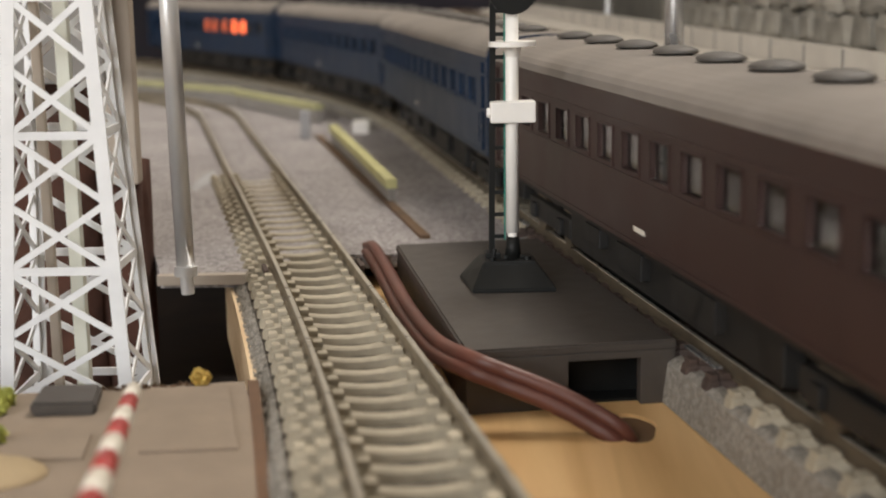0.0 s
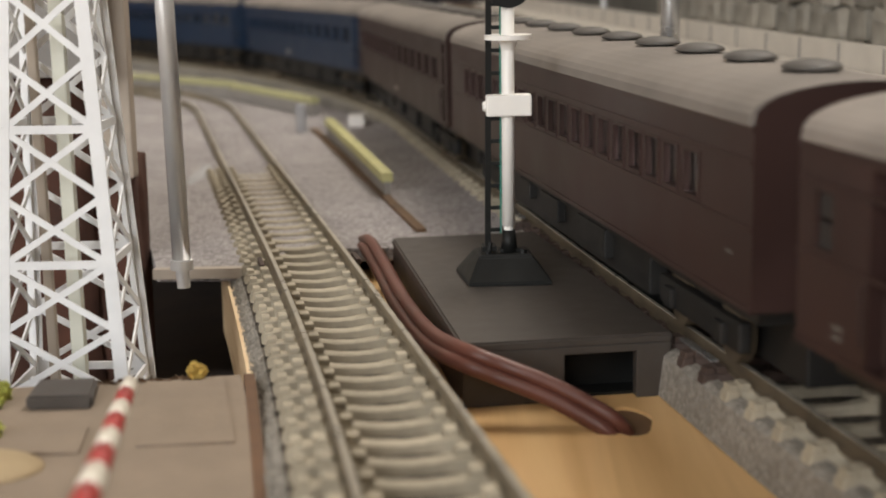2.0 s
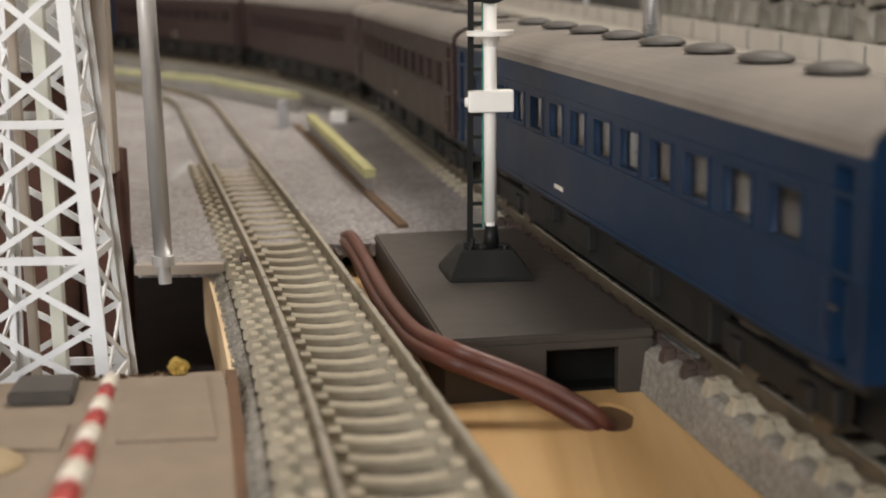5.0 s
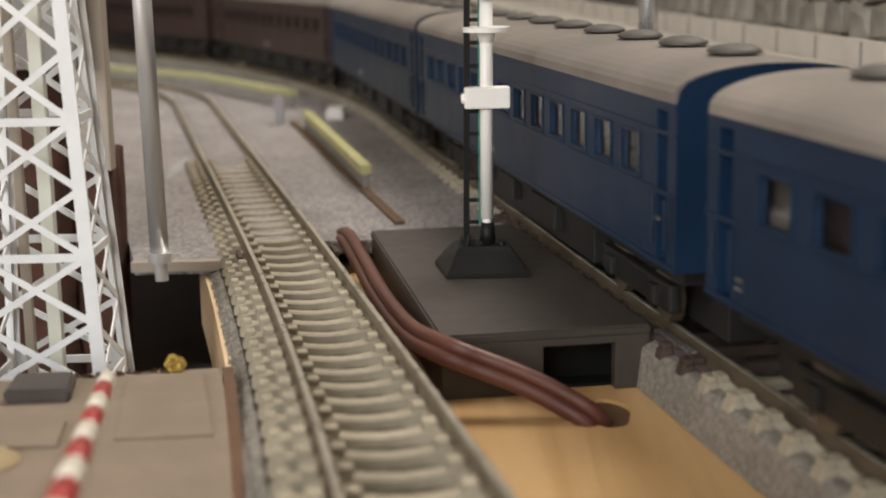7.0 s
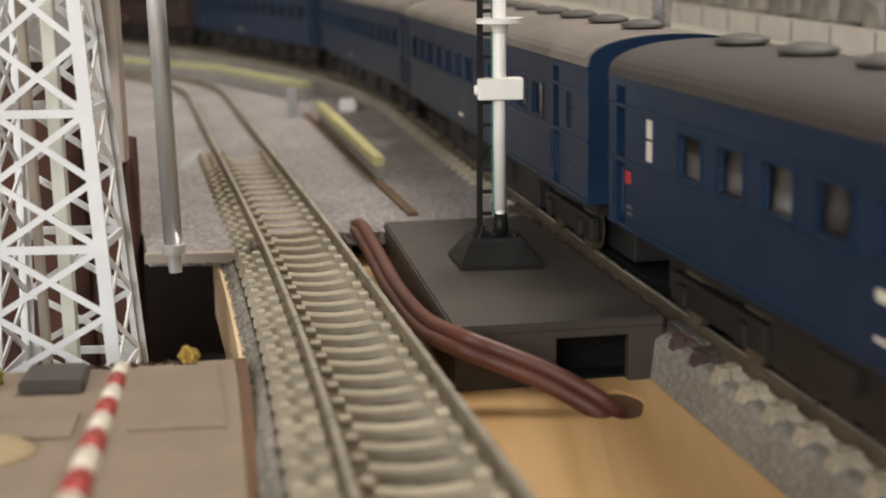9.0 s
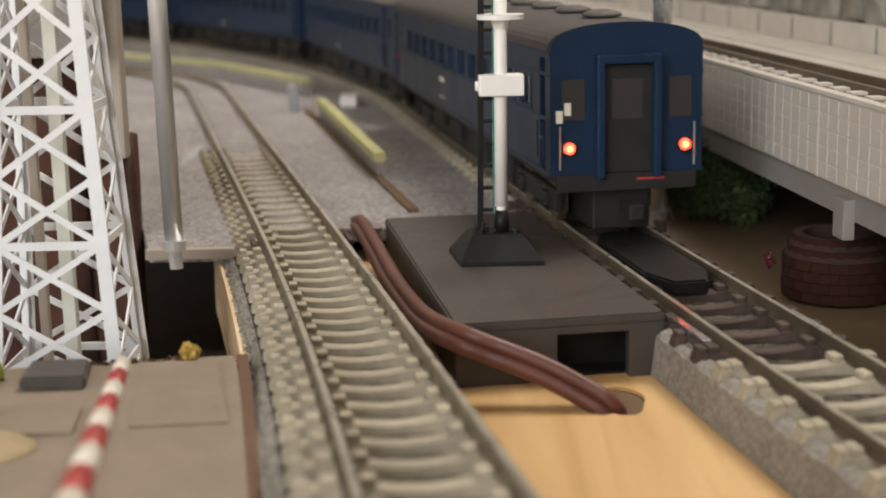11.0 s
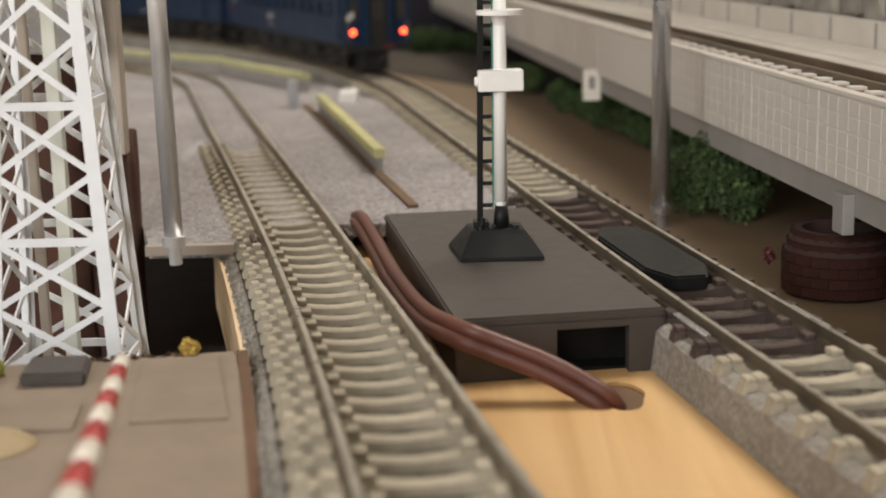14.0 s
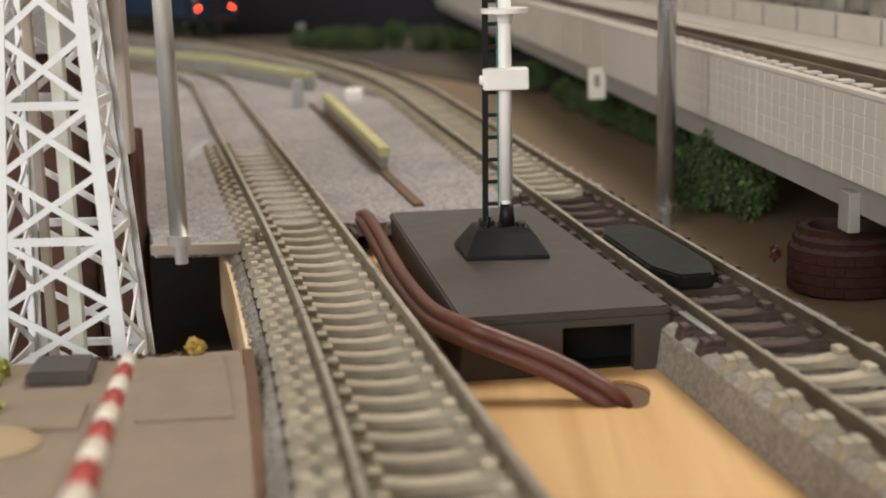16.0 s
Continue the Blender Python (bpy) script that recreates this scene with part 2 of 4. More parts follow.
def sweep(bm, stations, profile, closed=True, caps=True):
    """stations: (place, right, up); profile: (right, up) in millimetres."""
    rings = [[bm.verts.new(p + r * a + u * b) for a, b in profile] for p, r, u in stations]
    n = len(profile)
    for A, B in zip(rings, rings[1:]):
        for i in range(n if closed else n - 1):
            j = (i + 1) % n
            bm.faces.new((A[i], A[j], B[j], B[i]))
    if caps and closed:
        bm.faces.new(rings[0][::-1])
        bm.faces.new(rings[-1])
    bmesh.ops.recalc_face_normals(bm, faces=bm.faces)
    return bm


def pipe(bm, pts, radii, n=10):
    """A round tube through the points."""
    pts = [Vector(p) for p in pts]
    st = []
    for i, p in enumerate(pts):
        d = (pts[min(i + 1, len(pts) - 1)] - pts[max(i - 1, 0)]).normalized()
        r = d.cross(Vector((0, 0, 1))).normalized()
        st.append((p, r, r.cross(d), radii[i] if isinstance(radii, (list, tuple)) else radii))
    rings = [[bm.verts.new(p + (r * math.cos(2 * math.pi * k / n) + u * math.sin(2 * math.pi * k / n)) * q) for k in range(n)] for p, r, u, q in st]
    for A, B in zip(rings, rings[1:]):
        for k in range(n):
            bm.faces.new((A[k], A[(k + 1) % n], B[(k + 1) % n], B[k]))
    bm.faces.new(rings[0][::-1])
    bm.faces.new(rings[-1])
    bmesh.ops.recalc_face_normals(bm, faces=bm.faces)
    return bm


def spline(pts, n=8):
    """A smooth line through the points (Catmull-Rom)."""
    P = [Vector(p) for p in pts]
    P = [2 * P[0] - P[1]] + P + [2 * P[-1] - P[-2]]
    out = []
    for i in range(1, len(P) - 2):
        for k in range(n):
            t = k / n
            a, b, c, d = P[i - 1:i + 3]
            out.append(0.5 * ((2 * b) + (c - a) * t + (2 * a - 5 * b + 4 * c - d) * t * t + (3 * b - a - 3 * c + d) * t ** 3))
    return out + [P[-2]]


def prism(bm, outline, z0, z1):
    """An upright block over an outline of (x, y)."""
    lo = [bm.verts.new((x, y, z0)) for x, y in outline]
    hi = [bm.verts.new((x, y, z1)) for x, y in outline]
    n = len(outline)
    bm.faces.new(lo[::-1])
    bm.faces.new(hi)
    for i in range(n):
        bm.faces.new((lo[i], lo[(i + 1) % n], hi[(i + 1) % n], hi[i]))
    bmesh.ops.recalc_face_normals(bm, faces=bm.faces)
    return bm


def clump(bm, centre, size, count, leaf, rng):
    """Many small leaf pieces scattered in a flattened ball."""
    for _ in range(count):
        d = Vector((rng.gauss(0, 1), rng.gauss(0, 1), rng.gauss(0, 1))).normalized() * (rng.random() ** 0.45)
        p = Vector(centre) + Vector((d.x * size[0], d.y * size[1], d.z * size[2]))
        e = Euler((rng.random() * 6, rng.random() * 6, rng.random() * 6)).to_matrix()
        s = leaf * rng.uniform(0.6, 1.5)
        q = [bm.verts.new(p + e @ Vector(c) * s) for c in ((-1, -.6, 0), (1, -.5, .2), (.9, .6, 0), (-.8, .7, .25))]
        bm.faces.new(q)
        bm.faces.new((q[2], q[1], bm.verts.new(p + e @ Vector((0, 0, 1)) * s)))
    return bm

# ---- the lines of the two tracks ----
UP = Vector((0, 0, 1))


def near_line(s):
    """Centre of the near track's rail tops, its right-hand direction and heading."""
    h, X, Y = 0.1239, 1.766, 60.0
    k = 0.00063
    s1 = min(s, 140.0)
    th = h + k * s1
    X += (math.cos(th) - math.cos(h)) / k
    Y += (math.sin(th) - math.sin(h)) / k
    if s > s1:
        run = min(s, 318.0) - s1
        X -= math.sin(th) * run
        Y += math.cos(th) * run
        s1 += run
    if s > s1:
        k2 = 0.0056
        t2 = th + k2 * (s - s1)
        X += (math.cos(t2) - math.cos(th)) / k2
        Y += (math.sin(t2) - math.sin(th)) / k2
        th = t2
    q = min(max(s, 0.0), 131.0)
    z = 42 - 27.87 - 0.1173 * q + 0.000447 * q * q - 0.1173 * min(s, 0.0)
    return Vector((X, Y, z)), Vector((math.cos(th), math.sin(th), 0)), th


HEADING = [(-1200, 0.205), (0, 0.205), (60, 0.196), (110, 0.178), (150, 0.163), (200, 0.168), (300, 0.160), (400, 0.335), (500, 0.473), (600, 0.60),
           (700, 0.85), (800, 1.15), (900, 1.5), (1300, 3.1416), (2400, 3.1416)]
_S = np.arange(-1200, 2400, 2.0)
_H = np.interp(_S, [a for a, b in HEADING], [b for a, b in HEADING])
_X = np.cumsum(-np.sin(_H) * 2.0)
_Y = np.cumsum(np.cos(_H) * 2.0)
_X += 19.75 - _X[675]
_Y += 187.9 - _Y[675]
RAIL_Z = 6.5


def far_line(s):
    h = float(np.interp(s, _S, _H))
    return (Vector((float(np.interp(s, _S, _X)), float(np.interp(s, _S, _Y)), RAIL_Z)),
            Vector((math.cos(h), math.sin(h), 0)), h)


def rail_profile(c):
    return [(c - .5, -1.5), (c + .5, -1.5), (c + .5, -1.3), (c + .13, -1.15), (c + .13, -.5), (c + .27, -.42), (c + .27, -.02),
            (c - .27, -.02), (c - .27, -.42), (c - .13, -.5), (c - .13, -1.15), (c - .5, -1.3)]


def sleeper_mesh(bm, right=7.4, left=-7.4):
    """A moulded sleeper, sagging towards its middle, with rail chairs."""
    st = []
    for x, z, w in ((left - .25, -.7, .8), (left, -.1, 1.05), (left + .9, .06, 1.2), (-6.35, .02, .9), (-5.6, 0, 1.25), (-4.9, 0, 1.5), (-3.7, -.02, 1.35), (-2.9, -.14, 1.05), (-1.5, -.34, .9), (0, -.42, .86),
                    (1.5, -.34, .9), (2.9, -.14, 1.05), (3.7, -.02, 1.35), (4.9, 0, 1.5), (right - .3, .03, 1.5), (right, -.12, 1.4), (right + .3, -.7, 1.1)):
        st.append([bm.verts.new((x, a, b)) for a, b in ((-w * .86, -1.3), (-w * .84, z - .18), (-w * .6, z), (w * .6, z), (w * .84, z - .18), (w * .86, -1.3))])
    for A, B in zip(st, st[1:]):
        for i in range(5):
            bm.faces.new((A[i], B[i], B[i + 1], A[i + 1]))
    bm.faces.new(st[0])
    bm.faces.new(st[-1][::-1])
    for c in (-4.7, 4.7):
        for d in (-1.15, 1.15):
            if c + d + .3 < right:
                box(bm, c + d - .5, c + d + .5, -.9, .9, -.1, .5, .14)
    box(bm, left + .1, left + .95, -.8, .8, -.1, .42, .14)
    if right > 7:
        box(bm, right - .95, right - .1, -.8, .8, -.1, .42, .14)
    bmesh.ops.recalc_face_normals(bm, faces=bm.faces)
    return bm


def rows_of(line, s0, s1, step):
    n = max(2, int((s1 - s0) / step))
    out = []
    for i in range(n + 1):
        p, r, h = line(s0 + (s1 - s0) * i / n)
        out.append((p, r, UP))
    return out


def grains(bm, line, s0, s1, half, count, z, rng, size=(.25, .5), right=9.0):
    """Loose stones on the roadbed."""
    for _ in range(count):
        p, r, h = line(rng.uniform(s0, s1))
        u = rng.uniform(-half, right)
        if -7.6 < u < min(right, 7.6) and rng.random() < .8:
            u = -rng.uniform(7.5, half) if right < 7 or rng.random() < .5 else rng.uniform(7.5, half)
        if right == 9.0 and u < -7.2:
            # loose stones down the steep shoulder
            k = rng.random()
            u, dz = -7.3 - .9 * k, -2.1 - 4.0 * k
        else:
            dz = z if abs(u) < 3.6 else z - .3 if abs(u) < 7.6 else z - .3 - (abs(u) - 7.6) * .9
        if right < 7 and u < -7:
            # the near track's loose stones lie outside its sleeper ends
            u = -rng.uniform(8.5, 9.8)
            dz = -3.05 - (abs(u) - 8.5) * .8
        c = p + r * u + UP * dz
        k = rng.uniform(*size)
        e = Euler((rng.random() * 6, rng.random() * 6, rng.random() * 6)).to_matrix()
        v = [bm.verts.new(c + e @ Vector(q) * k) for q in ((1, 0, -.4), (-.5, .8, -.4), (-.5, -.8, -.4), (0, 0, .8))]
        for f in ((0, 1, 2), (0, 3, 1), (1, 3, 2), (2, 3, 0)):
            bm.faces.new([v[i] for i in f])
    return bm


def make_track(name, label, line, s0, s1, fine0, fine1, pitch, phase, tie_of, base, cut=None):
    rng = random.Random(5)
    tr = empty(name, label, "railway track", kind="structure")
    part("roadbed", sweep(bmesh.new(), rows_of(line, s0, s1, 6), ([(-9.8, base), (-9.6, -4.2)] if cut else [(-8.25, base), (-8.15, -5.8)]) + ([(-8.9, -3.3), (-8.3, -3.0)] if cut else [(-7.75, -2.5), (-7.2, -2.05), (-6.2, -1.95)]) + [(-5.0, -2.85), (-3.4, -2.6), (3.4, -2.6)] + ([(cut + .1, -2.85), (cut + .25, -3.2), (cut + .3, base)] if cut else [(5.0, -2.85), (7.6, -2.95), (8.3, -3.2), (9.3, -4.2), (9.5, base)])), BALLAST, tr, "grey-beige gravel roadbed")
    if cut:
        part("gravel_infill", sweep(bmesh.new(), [(p - UP * max(0, 1.5 - i * .3), r, u) for i, (p, r, u) in enumerate(rows_of(line, fine1 - 32, s1, 6))], [(-9, -3), (-8.5, -2.0), (-6, -1.5), (6, -1.5), (8.5, -2.0), (9, -3)]), GRAVEL, tr, "gravel level with the sleepers")
    # ballast in the sleeper gaps, with the gaps' shade in its colour
    part("ballast_fill", sweep(bmesh.new(), rows_of(line, s0, fine1 if cut else s1, 6), [(-8.5 if cut else -7.4, -3.2), (-8.4 if cut else -7.3, -2.93), (-5.0, -2.8), (-3.4, -2.56), (3.4, -2.56), ((cut or 7.9) - .1, -2.8), (cut or 7.9, -3.2)]), GAP_SHADE, tr, "ballast between the sleepers, darkened for the shade in the gaps")
    for c in (-4.7, 4.7):
        rail = part("rail", sweep(bmesh.new(), rows_of(line, s0, s1, 5), rail_profile(c)), DUSTY_RAIL if cut else RAIL, tr, "weathered brown rail")
        part("railhead", sweep(bmesh.new(), rows_of(line, s0, s1, 5), [(c - .24, -.03), (c + .24, -.03), (c + .2, .03), (c - .2, .03)]), RAIL_TOP, rail)
    g = part("gravel", grains(bmesh.new(), line, fine0, fine1, 9.0, 6500, -2.68, rng, (.1, .24), cut or 9.0), BALLAST, tr)
    g["kind"] = "stuff"
    first = {}
    k0, k1 = int((s0 - phase) / pitch), int((s1 - phase) / pitch)
    rest = bmesh.new()
    for k in range(k0, k1):
        s = phase + k * pitch
        p, r, h = line(s)
        m = Matrix.Translation(p + UP * -1.33) @ Matrix.Rotation(h, 4, "Z") @ Matrix.Rotation(rng.gauss(0, .004), 4, "Z")
        slope = (line(s + 2)[0].z - line(s - 2)[0].z) / 4
        m = m @ Matrix.Rotation(math.atan(slope), 4, "X")
        material = tie_of(s)
        if cut and s > fine1:
            break
        if not fine0 <= s <= fine1:
            a = bmesh.new()
            box(a, -7.1, 7.1, -1.1, 1.1, -1.0, 0, m=m)
            me = bpy.data.meshes.new("t")
            a.to_mesh(me)
            rest.from_mesh(me)
            bpy.data.meshes.remove(me)
            a.free()
        elif material.name not in first:
            first[material.name] = part("sleeper", sleeper_mesh(bmesh.new(), cut or 7.4, -8.1 if cut else -7.4), material, tr, "beige sleeper" if material is SLEEPER else "dark brown sleeper")
            first[material.name].matrix_basis = mm(m)
        else:
            share("sleeper", first[material.name], tr, m)
    o = part("far_sleepers", rest, SLEEPER, tr)
    o["kind"] = "stuff"
    return tr


# ---- ground, boards and room ----
def structure():
    b = bmesh.new()
    for q in ((-900, -110, -900, 1300), (-14, 900, -900, 1300), (-110, -14, -900, 60), (-110, -14, 330, 1300)):
        box(b, *q, -14, -.4)
    base = part("base_board", b, TAN, None)
    tagged(base, "brown layout base board under the whole model railway", "board", kind="structure")
    # bare plywood strip between the tracks, in three boards
    ply = empty("plywood_strip", "bare light plywood strip between the two tracks", "board", kind="structure")
    b = bmesh.new()
    edges = []
    for loop in ([(-9, -60), (70, -60), (44, 60), (13.9, 200), (-16, 200), (-6, 60)],
                 [(16.4 + (2.2 + .2 * math.sin(4 * t)) * math.cos(t), 129.2 + 4.4 * math.sin(t)) for t in [2 * math.pi * k / 26 for k in range(26)]]):
        vs = [b.verts.new((x, y, 0)) for x, y in loop]
        edges += [b.edges.new((p, q)) for p, q in zip(vs, vs[1:] + vs[:1])]
    r = bmesh.ops.triangle_fill(b, edges=edges, use_beauty=True)
    r = bmesh.ops.extrude_face_region(b, geom=[f for f in b.faces])
    for v in r["geom"]:
        if isinstance(v, bmesh.types.BMVert):
            v.co.z = -.38
    bmesh.ops.recalc_face_normals(b, faces=b.faces)
    part("board", b, WOOD, ply)
    # gravel ground beyond
    b = bmesh.new()
    prism(b, [(-37.6, 182), (-22, 181.5), (-22, 193), (12, 193), (2, 260), (-14, 345), (-52, 450), (-150, 600), (-420, 790), (-420, 420), (-80, 330), (-60, 270)], 2.6, 4.4)
    part("gravel_ground", b, GRAVEL)
    tagged(bpy.data.objects["gravel_ground"], "grey-beige glued gravel ground sheet with cut edge", "ground", kind="structure")
    # thick board under the near track
    b = bmesh.new()
    st = rows_of(near_line, 66, 140, 6)
    sweep(b, st, [(-10.2, -14), (-10.2, -4.1), (6.2, -4.3), (6.2, -14)])
    part("track_board", b, PLY_EDGE)
    tagged(bpy.data.objects["track_board"], "thick pale plywood board with sawn edge under the track", "board", kind="structure")
    b = bmesh.new()
    sweep(b, rows_of(near_line, -110, 66, 6), [(-9.6, -13), (-9.6, -4.3), (6.2, -4.3), (6.2, -13)])
    part("track_board_front", b, EDGE)
    tagged(bpy.data.objects["track_board_front"], "dark brown stained board under the track", "board", kind="structure")
    ob = part("dark_earth", prism(bmesh.new(), [(-300, 690), (-160, 660), (-70, 575), (-12, 470), (12, 420), (30, 392), (60, 385), (200, 690)], -.4, -.05), EARTH)
    tagged(ob, "dark brown earth mat beyond the bend", "ground", kind="structure")
    # room
    for nm, q in (("floor", (-1.5, 1.5, -1.5, 2.0, -.95, -.9)), ("ceiling", (-1.5, 1.5, -1.5, 2.0, 1.4, 1.45)), ("wall_east", (1.4, 1.5, -1.5, 2, -.9, 1.4)),
                  ("wall_north", (-1.5, 1.5, 1.9, 2.0, -.9, 1.4)), ("wall_west", (-1.5, -1.4, -1.4, 1.9, -.9, 1.4))):
        b = bmesh.new()
        box(b, *[c * 1000 for c in q])
        part(nm, b, ROOM_FLOOR if nm == "floor" else ROOM)
        tagged(bpy.data.objects[nm], "plain warm white room surface" if nm != "floor" else "brown room floor", nm.split("_")[0], kind="structure")
    b = bmesh.new()
    for q in ((-1.5, 1.4, -1.5, -1.4, -.9, .07), (-1.5, 1.4, -1.5, -1.4, 1.17, 1.4), (-1.5, -1.3, -1.5, -1.4, .07, 1.17), (-.2, 1.4, -1.5, -1.4, .07, 1.17)):
        box(b, *[c * 1000 for c in q])
    part("wall_south", b, ROOM)
    tagged(bpy.data.objects["wall_south"], "plain warm white wall with a window opening", "wall", kind="structure")


structure()
near = make_track("near_track", "single track with beige sleepers on grey gravel roadbed", near_line, -75, 520, -40, 215, 5.562, 17.64 - 5.562 * 4, lambda s: SLEEPER, -4.4, 6.0)


def tie2(s):
    return DARK_TIE if 86 < s < 172 else SLEEPER


far = make_track("train_track", "curving track with beige and dark brown sleepers on gravel", far_line, -300, 1000, -10, 330, 5.562, 1.0, tie2, -6.4)

# ---- trackside things near the camera ----
def equipment_box():
    th = empty("equipment_box", "low dark grey plastic box with a slot in its front", "box", pose(1.0, 133.8, 0, rz=8.8))
    b = bmesh.new()
    prism(b, [(0, 0), (20.9, 0), (19.4, 56.2), (0, 56.2)], 5.4, 6.4)
    bmesh.ops.bevel(b, geom=list(b.edges), offset=.22, segments=2, affect="EDGES")
    part("lid", b, BOX_GREY, th)
    for nm, q in (("front_wall", (0.1, 10.1, .1, 1.5, 0, 5.45)), ("front_wall", (17.3, 20.8, .1, 1.5, 0, 5.45)), ("lintel", (10.0, 17.4, .1, 1.5, 4.7, 5.45)),
                  ("side_wall", (.1, 1.2, 1.4, 55.9, 0, 5.45)), ("side_wall", (18.2, 19.3, 1.4, 55.9, 0, 5.45)), ("rear_wall", (1.0, 18.4, 54.6, 55.9, 0, 5.45))):
        part(nm, box(bmesh.new(), *q, bevel=.1), BOX_GREY, th)
    # black panel and floor added behind the slot to paint its inner shade
    part("slot_shade_panel", box(bmesh.new(), 1.2, 18.2, 4.5, 5.2, .3, 5.4), BLACK, th, "added black panel for the shade in the slot")
    part("slot_shade_floor", box(bmesh.new(), 1, 18.4, 1.5, 54.5, .02, .3), BLACK, th)
    return th


def signal():
    th = empty("railway_signal", "white signal post with black ladder and black base", "signal", pose(6.4, 163.1, 6.4, rz=3))
    b = bmesh.new()
    lo = [(-4.5, -4.2), (4.9, -4.5), (4.7, 4.3), (-5.4, 4.6)]
    hi = [(-3.2, -1.9), (3.0, -2.0), (3.0, 3.2), (-3.5, 3.2)]
    vs = [[b.verts.new((x, y, z)) for x, y in q] for q, z in ((lo, 0), (lo, .4), (hi, 2.8), ([(x * .93, y * .93) for x, y in hi], 3.1))]
    for A, B in zip(vs, vs[1:]):
        for i in range(4):
            b.faces.new((A[i], A[(i + 1) % 4], B[(i + 1) % 4], B[i]))
    b.faces.new(vs[0][::-1])
    b.faces.new(vs[-1])
    bmesh.ops.bevel(b, geom=[e for e in b.edges], offset=.12, segments=2, affect="EDGES")
    part("base", b, BLACK, th, "black sloping base")
    b = rod(bmesh.new(), (.5, .3, 2.9), (.5, .3, 5.6), 1.0, .72, 20)
    box(b, -.6, 2.1, -.3, .5, 2.9, 3.5, .1)
    part("socket", b, BLACK, th, "black socket", True)
    b = rod(bmesh.new(), (.45, .3, 5.3), (.45, .3, 6.2), .55, .55, 16)
    rod(b, (.45, .3, 6.1), (.62, .3, 34), .74, .74, 20)
    part("post", b, WHITE, th, "white plastic post", True)
    part("wire", bar(bmesh.new(), (-.42, .5, 5.2), (-.22, .5, 34), .16, .2), TEAL, th, "thin teal wire")
    b = box(bmesh.new(), -2.0, 3.1, -1.0, 1.4, 18.7, 21.1, .22)
    clamp = part("clamp_box", b, WHITE, th, "white block clamped on the post")
    part("knob", rod(bmesh.new(), (-2.0, .2, 19.8), (-2.35, .2, 19.8), .6, .5, 10), WHITE, clamp)
    b = rod(bmesh.new(), (.6, .3, 27.2), (.6, .3, 27.75), 2.65, 2.65, 28)
    rod(b, (.6, .3, 26.0), (.6, .3, 27.2), .75, 1.1, 20)
    part("platform", b, WHITE, th, "white round platform")
    b = rod(bmesh.new(), (.6, -.9, 33.4), (.6, -.35, 33.4), 2.7, 2.7, 36)
    rod(b, (.6, -.35, 33.4), (.6, 1.2, 33.4), 1.6, 1.2, 20)
    rod(b, (.6, -1.6, 33.7), (.6, -.8, 33.7), .8, .8, 16)
    part("target", b, BLACK, th, "black round signal target")
    rail = part("ladder_rail", bar(bmesh.new(), (-1.95, .6, 3.0), (-1.45, .6, 36), .68, .4), BLACK, th, "black ladder rail")
    first = None
    for i in range(12):
        z = 5.6 + i * 2.55
        if first is None:
            first = part("rung", box(bmesh.new(), -.1, 1.35, -.15, .15, -.22, .22), BLACK, th, "black rung")
            first.matrix_basis = mm(pose(-1.7, .6, z))
        else:
            share("rung", first, th, pose(-1.7 + i * .038, .6, z))
    part("bolt", rod(bmesh.new(), (2.0, -.9, 2.9), (2.0, -.9, 3.5), .45, .4, 10), BLACK, th)
    part("bolt", rod(bmesh.new(), (-2.0, -.9, 2.9), (-2.0, -.9, 3.4), .4, .35, 10), BLACK, th)
    part("cable_block", box(bmesh.new(), -2.6, -.9, .2, 2.4, 2.9, 3.7, .12), BLACK, th)
    part("wire_stub", rod(bmesh.new(), (-1.8, .3, 2.9), (-1.6, .3, 4.2), .3, .25, 8), BLACK, th)
    return th


def cable():
    th = empty("cable_bundle", "red-brown twin cable running along the track into a hole", "cable")
    pts = [(-12.4, 200, 3.6), (-10.9, 192, 5.0), (-8.4, 178, 4.6), (-5.4, 158, 4.8), (-2.1, 141, 5.2), (1.2, 130.6, 6.1), (4.8, 129, 5.0), (8.9, 128, 3.5), (12.4, 127, 1.8), (15.0, 126.3, .1), (16.6, 128, -3)]
    a = spline(pts)
    part("strand", pipe(bmesh.new(), [p + Vector((.25, 0, .55)) for p in a], .72, 12), HOSE, th, smooth=True)
    part("strand", pipe(bmesh.new(), [p + Vector((-.35, -.3, -.5)) for p in a], .78, 12), HOSE, th, smooth=True)
    part("strand", pipe(bmesh.new(), [p + Vector((.75, .9, -.35)) for p in a], .65, 12), HOSE, th, smooth=True)
    return th


def cable_hole():
    b = bmesh.new()
    n = 28
    low = [b.verts.new((16.4 + 2.9 * math.cos(2 * math.pi * i / n), 129.2 + 5.2 * math.sin(2 * math.pi * i / n), -.385)) for i in range(n)]
    b.faces.new(low)
    ob = part("cable_hole", b, STRIP)
    tagged(ob, "rough drilled hole with brown edge in the plywood", "hole", kind="structure")


def silver_tube(name, label, foot, r, lean, height, collar_r, pin, metal):
    th = empty(name, label, "pole", pose(*foot))
    part("tube", rod(bmesh.new(), (0, 0, 0), (lean, 0, height), r, r, 28), metal, th, smooth=True)
    part("collar", rod(bmesh.new(), (-.02, 0, -.9), (0, 0, .3), collar_r, collar_r, 28), metal, th)
    part("pin", rod(bmesh.new(), (.1, 0, -pin), (0, 0, -.8), r * .72, r * .72, 16), metal if pin < 3.5 else GREY, th)
    return th


